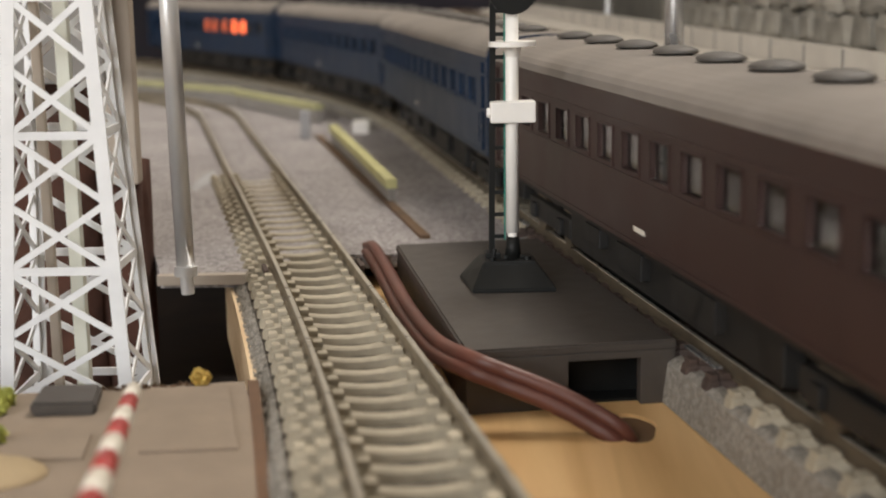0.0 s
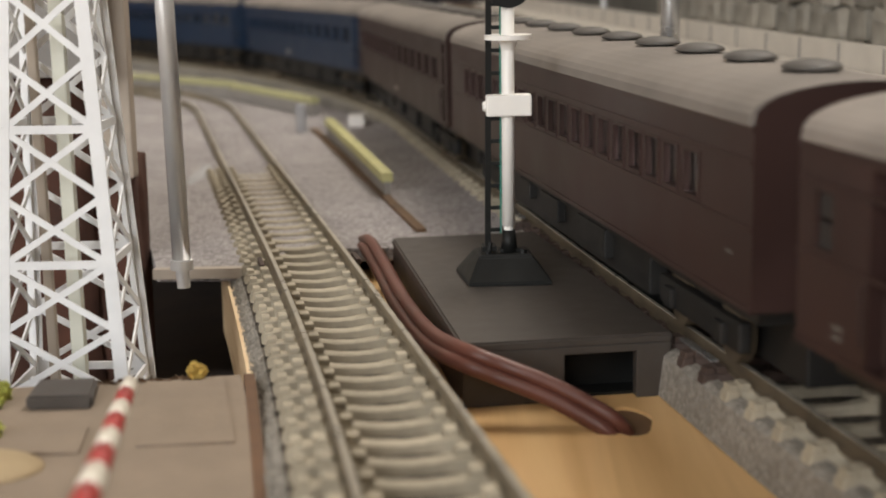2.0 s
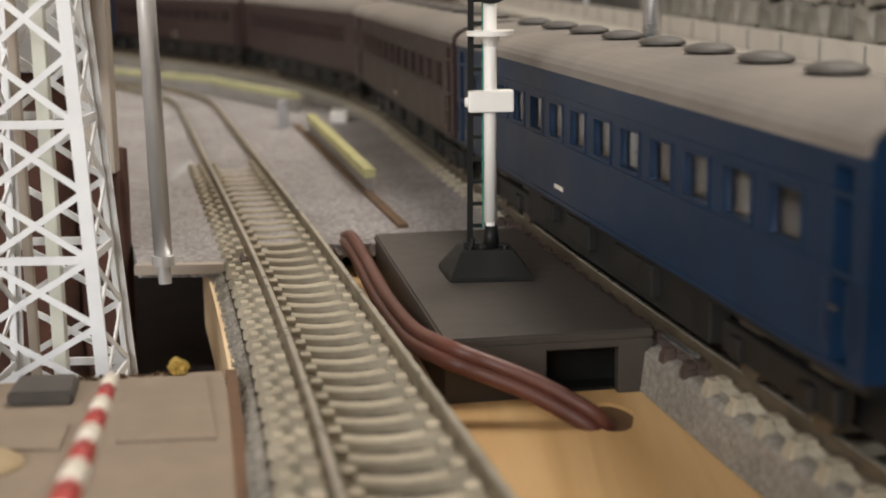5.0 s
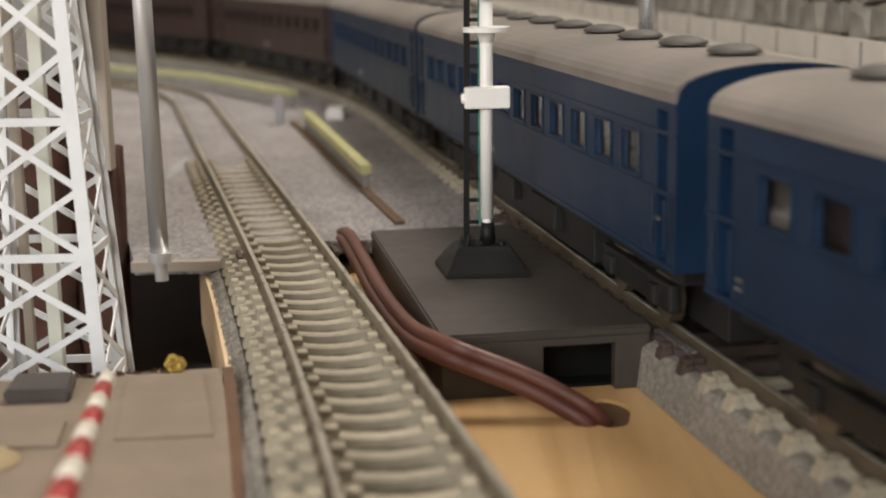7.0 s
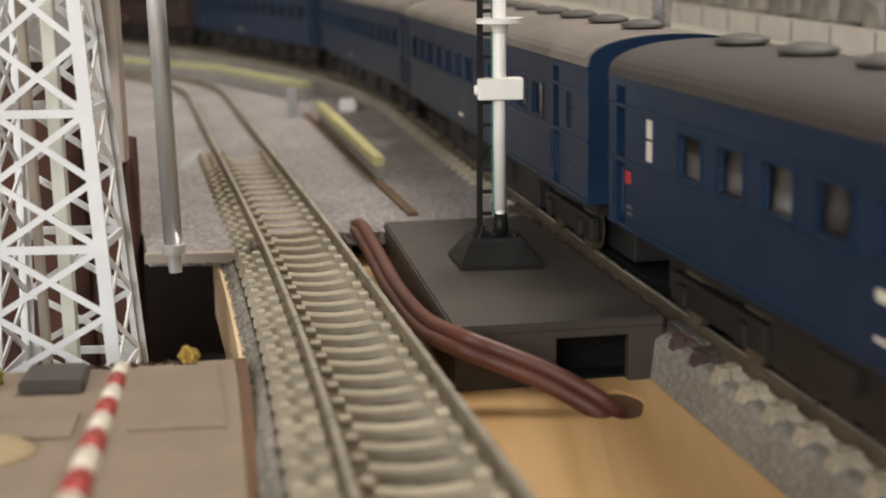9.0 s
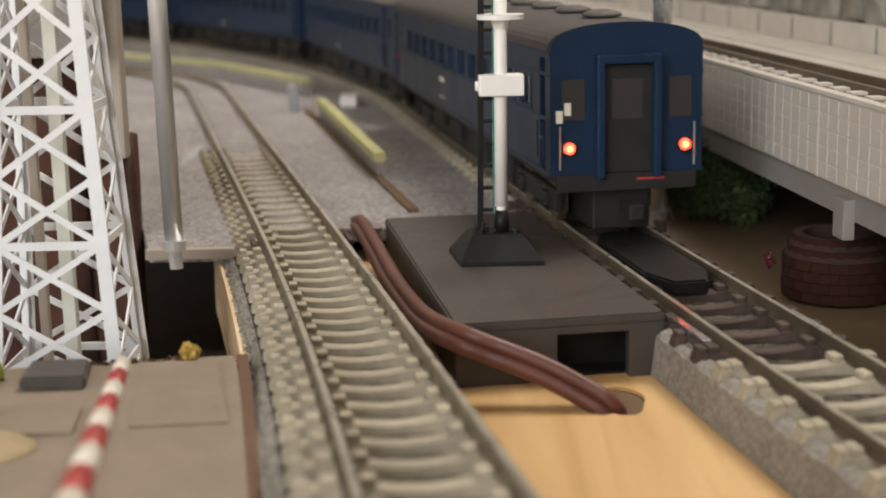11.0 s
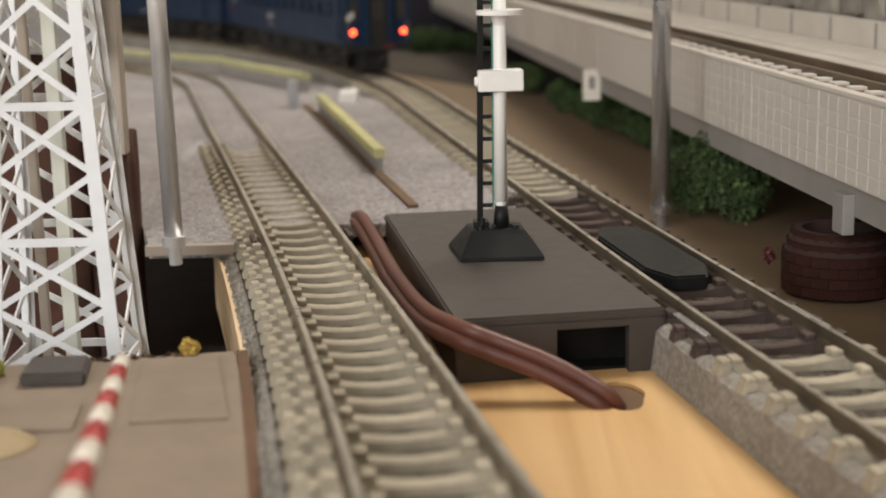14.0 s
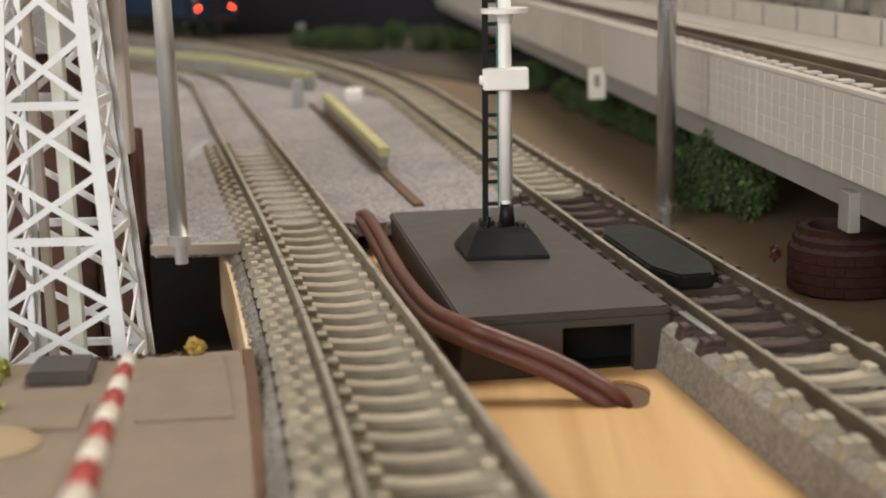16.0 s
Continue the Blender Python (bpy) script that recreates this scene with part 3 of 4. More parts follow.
def tube_bracket():
    ob = part("tube_bracket", box(bmesh.new(), -37.8, -24, 180.4, 181.95, 3.2, 4.55, .12), BEIGE)
    tagged(ob, "grey-beige strip at the cut edge of the gravel sheet", "edging")


def lattice_tower():
    """Four tapering legs with cross bracing."""
    th = empty("lattice_tower", "white lattice steel tower with crossed bracing", "tower", pose(-39.5, 148.0, -14.2))
    lo, hi, H = 6.9, 3.4, 62.0

    def at(i, j, z):
        w = lo + (hi - lo) * z / H
        return Vector((i * w, j * w, z))
    for i, j in ((-1, -1), (1, -1), (1, 1), (-1, 1)):
        b = bar(bmesh.new(), at(i, j, 0), at(i, j, H), 1.4, .35, (0, 1, 0))
        bar(b, at(i, j, 0) + Vector((-i * .1, -j * .4, 0)), at(i, j, H) + Vector((-i * .1, -j * .4, 0)), .8, .3, (1, 0, 0))
        part("leg", b, LATTICE, th)
    zs = [0.0 + k * 6.8 for k in range(10)]
    for (i, j), (k, l) in zip(((-1, -1), (1, -1), (1, 1), (-1, 1)), ((1, -1), (1, 1), (-1, 1), (-1, -1))):
        side = (0, 1, 0) if j == l else (1, 0, 0)
        for n, (z0, z1) in enumerate(zip(zs, zs[1:])):
            if z1 > H:
                break
            part("brace", bar(bmesh.new(), at(i, j, z0), at(k, l, z1), .66, .22, side), LATTICE, th)
            part("brace", bar(bmesh.new(), at(k, l, z0), at(i, j, z1), .66, .23, side), LATTICE, th)
            if n % 2 == 0:
                part("crossbar", bar(bmesh.new(), at(i, j, z0), at(k, l, z0), .85, .26, side), LATTICE, th)
    part("inner_post", box(bmesh.new(), -.3, 1.1, -1, .4, 0, H, .15), CREAM, th, "cream inner post")
    part("inner_post", box(bmesh.new(), -3.6, -2.6, 2, 3, 0, H, .15), BEIGE, th, "beige inner post")
    return th


def rock_pier():
    rng = random.Random(3)
    th = empty("rust_brown_pier", "rough rust-brown rock pier behind the tower", "pier")
    for nm, w, x, depth, top in (("rock", 54, -73.5, 9, 42), ("rock_shoulder", 14, -48.2, 8, 17.5)):
        b = bmesh.new()
        bmesh.ops.create_cube(b, size=1)
        bmesh.ops.subdivide_edges(b, edges=list(b.edges), cuts=14, use_grid_fill=True)
        for v in b.verts:
            d = noise.noise_vector(v.co * 5) * .05
            v.co = Vector(((v.co.x + d.x) * w + x, (v.co.y + d.y) * depth + 192, (v.co.z + .5 + d.z * .2) * (top + 62) - 62))
        part(nm, b, RUST, th, smooth=True)
    part("beige_post", box(bmesh.new(), -45.6, -40.6, 186, 189, 15.5, 80, .3), BEIGE, th, "beige upright post")
    part("grey_panel", box(bmesh.new(), -75, -43, 181, 183, 29, 80, .3), GREY, th, "grey panel")
    return th


def crossing_board():
    ob = part("crossing_board", prism(bmesh.new(), [(-90, -40), (-4, -40), (-11.9, 92.2), (-19.2, 127.5), (-40, 124.5), (-90, 122)], 3.6, 5.6), BOARD)
    tagged(ob, "grey-brown card sheet beside the track", "board", kind="structure")
    ob = part("card_panel", prism(bmesh.new(), [(-24.6, 107.4), (-17.0, 108.0), (-20.4, 125.2), (-27.0, 125)], 5.55, 5.85), BOARD)
    tagged(ob, "thin grey-brown card panel on the board", "panel")
    ob = part("card_panel", prism(bmesh.new(), [(-60, 105), (-28.7, 106), (-29.4, 112), (-60, 111)], 5.55, 5.9), BOARD)
    tagged(ob, "thin grey-brown card strip on the board", "panel")
    b = bmesh.new()
    level = [(Vector((p.x, p.y, 5.7)), r, u) for p, r, u in rows_of(near_line, -60, 70, 6)]
    sweep(b, level, [(-10.7, -6), (-10.7, 0), (-9.7, 0), (-9.7, -6)])
    ob = part("brown_edge_strip", b, EDGE)
    tagged(ob, "dark brown strip between card and roadbed", "strip")
    b = bmesh.new()
    prism(b, [(-36.0, 117.6), (-30.4, 117.8), (-31.2, 123.4), (-36.4, 123.2)], 5.6, 6.8)
    bmesh.ops.bevel(b, geom=list(b.edges), offset=.25, segments=2, affect="EDGES")
    ob = part("grey_block", b, BOX_GREY)
    tagged(ob, "small dark grey plastic block resting on the card", "block")
    b = bmesh.new()
    bmesh.ops.create_uvsphere(b, u_segments=24, v_segments=12, radius=1)
    for v in b.verts:
        v.co = Vector((v.co.x * 5.5 - 36.0, v.co.y * 4.0 + 103, max(0, v.co.z) * 1.2 + 5.5))
    ob = part("putty_mound", b, SAND, smooth=True)
    tagged(ob, "low tan putty mound on the card", "mound")


def barrier():
    a, e = Vector((-25.8, 112, 9.5)), Vector((-17.2, 58, 16.3))
    th = empty("barrier_arm", "red and white striped crossing barrier arm", "barrier")
    n = 10
    for i in range(n):
        p, q = a.lerp(e, i / n), a.lerp(e, (i + 1) / n)
        part("stripe", rod(bmesh.new(), p, q, .62 + .02 * i, .62 + .02 * (i + 1), 16), OFFWHITE if i % 2 == 0 else RED, th, "off-white band" if i % 2 == 0 else "red band", True)
    part("barrier_foot", box(bmesh.new(), -18.2, -16.4, 54.5, 58.2, 5.6, 17.2, .2), GREY, th)


def foliage():
    rng = random.Random(8)
    b = clump(bmesh.new(), (-23.0, 126.6, 6.2), (.9, .7, .8), 240, .22, rng)
    ob = part("yellow_flower_clump", b, LEAF_Y)
    tagged(ob, "small yellow foam flower clump at the card edge", "flowers")
    for i, (x, y, z, r) in enumerate(((-39.0, 118.3, 6.4, .9), (-36.6, 109.9, 6.4, .9), (-39.2, 121, 6.3, .9))):
        ob = part("lime_weed", clump(bmesh.new(), (x, y, z), (r, r, r), 300, .25, rng), LEAF_L)
        tagged(ob, "lime green foam weed on the card", "weed", group="weeds")
    b = bmesh.new()
    for i in range(26):
        x = -34 + i * .42
        clump(b, (x, 124.6 + rng.random() + (x + 34) * .13, 5.5), (.5, .4, .35), 14, .2, rng)
    ob = part("dry_scrub", b, STRIP)
    tagged(ob, "brown dry scrub along the card edge", "scrub", kind="stuff")


def pit():
    """Underside of the layout seen through the gap beside the track, its shade painted into the brown."""
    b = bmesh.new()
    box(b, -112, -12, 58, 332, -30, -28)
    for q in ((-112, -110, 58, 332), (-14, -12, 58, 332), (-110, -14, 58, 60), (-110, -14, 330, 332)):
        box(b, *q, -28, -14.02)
    ob = part("pit_floor", b, PIT_SHADE)
    tagged(ob, "brown lining of the open pit with shade painted into it", "pit", kind="structure")
    ob = part("pit_shelf", box(bmesh.new(), -75, -27, 138, 200, -16, -14.2, .3), PIT_SHADE)
    tagged(ob, "brown shelf under the tower with the pit's shade painted into it", "shelf")


equipment_box()
signal()
cable()
cable_hole()
silver_tube("silver_tube_pole", "polished silver tube pole with collar and pin", (-32.6, 173.0, 7.0), 1.13, -.75, 60, 1.42, 3.2, SILVER)
silver_tube("silver_tube_pole", "polished silver tube pole standing on the base board", (32.2, 209.5, 2.6), 1.36, -.1, 70, 1.5, 3.6, STEEL)
tube_bracket()
lattice_tower()
rock_pier()
crossing_board()
barrier()
foliage()
pit()


# ---- far side of the layout ----
def black_pad():
    p, r, h = far_line(123)
    th = empty("rerailing_pad", "black ribbed plastic pad lying between the rails", "pad", pose(p.x, p.y, p.z - .6, rz=math.degrees(h)))
    b = bmesh.new()
    prism(b, [(-1.9, -12), (1.9, -12), (3.6, -7), (3.6, 11), (2.0, 16), (-2.0, 16), (-3.6, 11), (-3.6, -7)], -1.0, .62)
    bmesh.ops.bevel(b, geom=list(b.edges), offset=.25, segments=2, affect="EDGES")
    part("plate", b, BLACK, th)
    first = None
    for i in range(16):
        if first is None:
            first = part("rib", box(bmesh.new(), -2.6, 2.6, -.3, .3, 0, .03), BLACK, th)
            first.matrix_basis = mm(pose(0, -7.0, .6))
        else:
            share("rib", first, th, pose(0, -7.0 + i * 1.15, .6))


def rail_joiners():
    for s, u in ((95, -5.9), (95, 5.9), (174, -5.9), (174, 5.9)):
        p, r, h = far_line(s)
        ob = part("rail_joiner", box(bmesh.new(), -.42, .42, -4.2, 4.2, -.1, .1, .06), STEEL)
        ob.matrix_basis = mm(Matrix.Translation(p + r * u + UP * -.72) @ Matrix.Rotation(h, 4, "Z"))
        tagged(ob, "silver metal joiner plate beside the rail", "rail joiner", group="rail joiners")
    for u in (-6.0, 6.0):
        p, r, h = near_line(121)
        ob = part("rail_joiner", box(bmesh.new(), -.3, .3, -2.4, 2.4, -.3, .35, .08), DARK_TIE)
        ob.matrix_basis = mm(Matrix.Translation(p + r * u + UP * -.95) @ Matrix.Rotation(h, 4, "Z"))
        tagged(ob, "dark metal joiner beside the rail", "rail joiner", group="rail joiners")


def guideway():
    """Concrete viaduct with a gridded parapet, its own track and far wall."""
    hd = 0.0946
    o = Vector((45.4, 160.0, 0))
    d = Vector((-math.sin(hd), math.cos(hd), 0))
    r = Vector((math.cos(hd), math.sin(hd), 0))
    th = empty("concrete_viaduct", "pale concrete railway viaduct with gridded parapet panels", "viaduct",
               Matrix.Translation(o) @ Matrix.Rotation(hd, 4, "Z"))
    y0, y1 = -190, 640
    PITCH, PHASE = 25.4, 9.5
    part("parapet", box(bmesh.new(), 0, .8, y0, y1, 14.2, 24.1), CONCRETE, th, "pale gridded parapet")
    part("coping", box(bmesh.new(), -.25, 1.1, y0, y1, 23.9, 24.5, .12), CONCRETE, th)
    part("deck", box(bmesh.new(), .8, 34, y0, y1, 17.5, 19.5), CONCRETE, th)
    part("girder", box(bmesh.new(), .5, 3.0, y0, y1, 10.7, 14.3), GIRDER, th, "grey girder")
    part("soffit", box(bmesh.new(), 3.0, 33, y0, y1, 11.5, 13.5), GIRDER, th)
    post = None
    for k in range(-6, 10):
        y = k * PITCH + PHASE
        if post is None:
            post = part("panel_joint", box(bmesh.new(), -.13, .1, -.14, .14, 14.2, 23.9), CONCRETE, th)
            post.matrix_basis = mm(pose(0, y, 0))
        else:
            share("panel_joint", post, th, pose(0, y, 0))
    first = None
    for k in range(-1, 5):
        for c in range(8):
            for q in range(5):
                y, z = k * PITCH + PHASE + .35 + c * (PITCH - .4) / 8, 14.4 + q * 1.9
                if first is None:
                    first = part("panel", box(bmesh.new(), -.08, .05, 0, (PITCH - .4) / 8 - .3, 0, 1.62), CONCRETE, th)
                    first.matrix_basis = mm(pose(0, y, z))
                else:
                    share("panel", first, th, pose(0, y, z))
    tie = None
    for k in range(-12, 60):
        if tie is None:
            tie = part("sleeper", box(bmesh.new(), 2.0, 3.9, -1.0, 1.0, 23.6, 24.5, .12), CONCRETE, th)
            tie.matrix_basis = mm(pose(0, k * 5.5, 0))
        else:
            share("sleeper", tie, th, pose(0, k * 5.5, 0))
    part("bed", box(bmesh.new(), 1.2, 17, y0, y1, 19.5, 24.0), CONCRETE, th)
    part("trackbed", box(bmesh.new(), 1.3, 8.6, y0, y1, 23.9, 24.15), STRIP, th, "brown trackbed")
    for c in (4.3, 9.0):
        b = box(bmesh.new(), c - .35, c + .35, y0, y1, 24.1, 25.1)
        part("rail", b, RAIL, th, "weathered rail")
    part("walkway", box(bmesh.new(), 17, 26, y0, y1, 19.5, 24.4, .2), CONCRETE, th)
    wall = part("far_wall", box(bmesh.new(), 26, 27.5, y0, y1, 19.5, 28.4), CONCRETE, th, "pale panelled far wall")
    # narrow darker strips painted as the shadow in the wall's seams
    first = None
    for k in range(-8, 30):
        if first is None:
            first = part("wall_rib", box(bmesh.new(), 25.8, 26.1, -.3, .3, 24.3, 28.2), GIRDER, wall)
            first.matrix_basis = mm(pose(0, k * 19.0, 0))
        else:
            share("wall_rib", first, wall, pose(0, k * 19.0, 0))
    for y in (0, 147):
        pier = part("pier", box(bmesh.new(), 13, 18, y + 4, y + 8, 0, 13.9, .2), GIRDER, th, "grey pier")
        if y:
            head = part("bracket", box(bmesh.new(), -2.9, .5, y - 10.8, y - 9.0, 9.0, 15.2, .15), OFFWHITE, th, "pale bracket with a dark opening")
            part("bracket_hole", box(bmesh.new(), -1.9, -.7, y - 10.86, y - 10.5, 11.4, 13.9), GREY, head)
        else:
            part("bracket", box(bmesh.new(), -.9, .5, y - 1.6, y + 1.6, 8.6, 13.2, .15), GIRDER, th, "small grey bracket under the girder")
    post_ = part("lamp_post", rod(bmesh.new(), (0, 0, 0), (0, 0, 60), .8, .8, 14), SILVER, th, "thin pale lamp post")
    post_.matrix_basis = mm(pose(30, 285, -.4))
    part("post_foot", rod(bmesh.new(), (0, 0, 0), (0, 0, 28.5), 1.5, 1.3, 14), BLACK, post_, "black post foot")
    return th


def brick_ring():
    """Low round wall of bricks round the viaduct's pier."""
    th = empty("brick_ring", "low round dark red brick wall open at its top", "brick wall", pose(47.2, 168.6, 0))
    R_, n = 6.5, 19
    b = bmesh.new()
    for i in range(40):
        a, c = 2 * math.pi * i / 40, 2 * math.pi * (i + 1) / 40
        q = [[b.verts.new((math.cos(t) * rr, math.sin(t) * rr, z)) for rr, z in ((R_ - .15, 0), (R_ - .15, 4.9), (R_ - 1.2, 7.5), (R_ - 2.2, 7.5), (R_ - 1.6, 0))] for t in (a, c)]
        for k in range(5):
            b.faces.new((q[0][k], q[1][k], q[1][(k + 1) % 5], q[0][(k + 1) % 5]))
    bmesh.ops.remove_doubles(b, verts=b.verts, dist=.01)
    bmesh.ops.recalc_face_normals(b, faces=b.faces)
    part("mortar_core", b, MORTAR, th)
    first = None
    for row in range(6):
        for i in range(n):
            a = 360 * (i + .5 * (row % 2)) / n
            m = pose(0, 0, 0, rz=a) @ pose(R_ - max(0, row - 3) * .5, 0, .12 + row * 1.24)
            if first is None:
                first = part("brick", box(bmesh.new(), -.55, .05, -1.06, 1.06, 0, 1.15), BRICK, th)
                first.matrix_basis = mm(m)
            else:
                share("brick", first, th, m)
    rng = random.Random(4)
    ob = part("red_scrap", clump(bmesh.new(), (39.6, 171.5, 3.6), (.7, .7, .9), 60, .26, rng), SCRAP)
    tagged(ob, "crumpled dark red scrap beside the brick wall", "scrap")
    bpy.data.objects["red_scrap"].location.z = 0


def bushes():
    rng = random.Random(21)
    spots = [(44.2, 216, 8.2, 7, 12.0), (38.6, 221, 5, 5, 9), (47, 262, 6, 8, 8), (44, 292, 5, 7, 7.5), (42, 306, 4.5, 6, 7.5), (38.5, 322, 4.5, 6, 7), (35, 338, 4.5, 6, 7), (31, 355, 5, 6, 7), (24, 400, 6, 7, 7), (37, 330, 6, 6, 8), (41, 312, 6, 6, 9)]
    spots += [(16 - 6.5 * k + rng.uniform(-3, 3), 545 + 3.6 * k + rng.uniform(-8, 8), rng.uniform(4.5, 8), rng.uniform(4, 7), rng.uniform(5, 10.5)) for k in range(12)]
    for x, y, rx, ry, h in spots:
        th = empty("green_bush", "dark green foam bush on the base board", "bush", pose(x, y, 0), group="bushes")
        b = rod(bmesh.new(), (0, 0, -.4), (0, 0, h * .45), .5, .2, 6)
        part("stem", b, STRIP, th)
        b = bmesh.new()
        for k in range(14):
            a = rng.random() * 6.28
            q = rng.uniform(.2, .75)
            clump(b, (math.cos(a) * rx * q, math.sin(a) * ry * q, h * rng.uniform(.3, .8)), (rx * .45, ry * .45, h * .4), 380, .28, rng)
        part("leaves", b, LEAF, th)


def low_walls():
    """Yellow-topped low walls between the tracks."""
    def wall(a, e, z0, z1, w, label, cap=YELLOW):
        a, e = Vector(a), Vector(e)
        th = empty("low_wall", label, "low wall", group="yellow-topped walls")
        u = (e - a).normalized()
        side = u.cross(UP)
        st = [(a, side, UP), (a.lerp(e, .5), side, UP), (e, side, UP)]
        part("wall_body", sweep(bmesh.new(), st, [(-w, z0), (w, z0), (w, z1), (-w, z1)]), GREY, th)
        part("wall_cap", sweep(bmesh.new(), st, [(-w - .4, z1), (w + .4, z1), (w + .4, z1 + 1.5), (-w - .4, z1 + 1.5)]), cap, th, "yellow-green cap")
    wall((-9.9, 236, 0), (-26.6, 326, 0), 4.3, 7.0, .5, "grey low wall with a yellow-green top")
    wall((-33.6, 371, 0), (-62, 424, 0), 4.3, 7.6, .8, "grey low wall with a pale yellow top", FADED)
    wall((-62.5, 424.6, 0), (-150, 520, 0), 4.3, 8.0, .8, "long grey low wall with faded yellow top", FADED)
    ob = part("brown_strip", bar(bmesh.new(), (-3.9, 204, 4.6), (-31, 338, 4.6), 1.4, .6, (0, 0, 1)), STRIP)
    tagged(ob, "rusty brown strip lying on the gravel", "strip")
    b = box(bmesh.new(), -34.8, -32.6, 334, 336.5, 4.3, 10.8, .2)
    ob = part("marker_post", b, PALE)
    tagged(ob, "short pale marker post on the gravel", "post")
    ob = part("marker_post", box(bmesh.new(), -59, -56, 594, 597, 0, 9, .2), GREY)
    tagged(ob, "short pale marker post by the bend", "post")
    b = box(bmesh.new(), -23.5, -19.5, 343, 352, 4.3, 7, .4)
    ob = part("white_scrap", b, WHITE)
    tagged(ob, "white plastic scrap behind the low wall", "scrap")
    b = bmesh.new()
    bmesh.ops.create_uvsphere(b, u_segments=24, v_segments=12, radius=1)
    for v in b.verts:
        k = 1 + .25 * noise.noise(v.co * 3)
        v.co = Vector((v.co.x * 1.5 * k - 46.0, v.co.y * 13 + 268, max(0, v.co.z) * .7 * k + 4.3))
    ob = part("chalk_patch", b, PALE, smooth=True)
    tagged(ob, "pale chalky rubble beside the track", "rubble", kind="stuff")


def stone_wall():
    rng = random.Random(12)
    hd = 0.0946
    th = empty("stone_wall", "rough grey stone retaining wall behind the viaduct", "stone wall",
               Matrix.Translation((86, 165, 0)) @ Matrix.Rotation(hd, 4, "Z"), kind="structure")
    part("wall_core", box(bmesh.new(), 1.0, 14, -150, 700, 0, 95), MUD, th)
    shapes = []
    for k in range(5):
        b = bmesh.new()
        bmesh.ops.create_cube(b, size=1)
        bmesh.ops.bevel(b, geom=list(b.edges), offset=.2, segments=1, affect="EDGES")
        for v in b.verts:
            v.co = v.co + Vector((rng.uniform(-.12, .12), rng.uniform(-.1, .1), rng.uniform(-.1, .1)))
            v.co = Vector((v.co.x * 3.5, v.co.y * 10.0, v.co.z * 6.8))
        shapes.append(b)
    obs = []
    n = 0
    for row in range(9):
        for k in range(30):
            m = pose(.6 + rng.uniform(-.5, .5), -60 + k * 10.6 + (row % 2) * 5, 22 + row * 7.2, rng.uniform(-4, 4), 0, rng.uniform(-5, 5))
            i = n % 5
            if n < 5:
                ob = part("stone", shapes[i], STONE, th)
                ob.matrix_basis = mm(m)
                obs.append(ob)
            else:
                share("stone", obs[i], th, m)
            n += 1
    # added board standing in for the deep shade under the viaduct
    ob = part("dark_cloth", box(bmesh.new(), -260, 90, 668, 671, 0, 40), SHADE_BOARD)
    tagged(ob, "purple-black board added for the shade under the far viaduct", "cloth", kind="structure")
    # pale wall closing the far end of the layout
    ob = part("backdrop", box(bmesh.new(), -1200, 500, 1180, 1190, 0, 600), ROOM)
    tagged(ob, "plain warm grey backdrop board behind the layout", "backdrop", kind="structure")


black_pad()
rail_joiners()
guideway()
brick_ring()
bushes()
low_walls()
stone_wall()

# ---- the train ----
LEN, HALF, TOP = 134.0, 9.4, 22.9
SILL, LINTEL = 15.4, 19.15


def side_skin(bm, sign, holes, z0, z1):
    """One coach side with real openings; holes: (y0, y1, low, high, depth)."""
    x = sign * HALF
    y = -LEN / 2
    for a, b, lo, hi, deep in sorted(holes):
        xi = sign * (HALF - deep)
        for c, d, e, f in ((y, a, z0, z1), (a, b, z0, lo), (a, b, hi, z1)):
            bm.faces.new([bm.verts.new(v) for v in ((x, c, e), (x, d, e), (x, d, f), (x, c, f))])
        q = [(a, lo), (b, lo), (b, hi), (a, hi)]
        for (c, e), (d, f) in zip(q, q[1:] + q[:1]):
            bm.faces.new([bm.verts.new(v) for v in ((x, c, e), (x, d, f), (xi, d, f), (xi, c, e))])
        y = b
    bm.faces.new([bm.verts.new(v) for v in ((x, y, z0), (x, LEN / 2, z0), (x, LEN / 2, z1), (x, y, z1))])


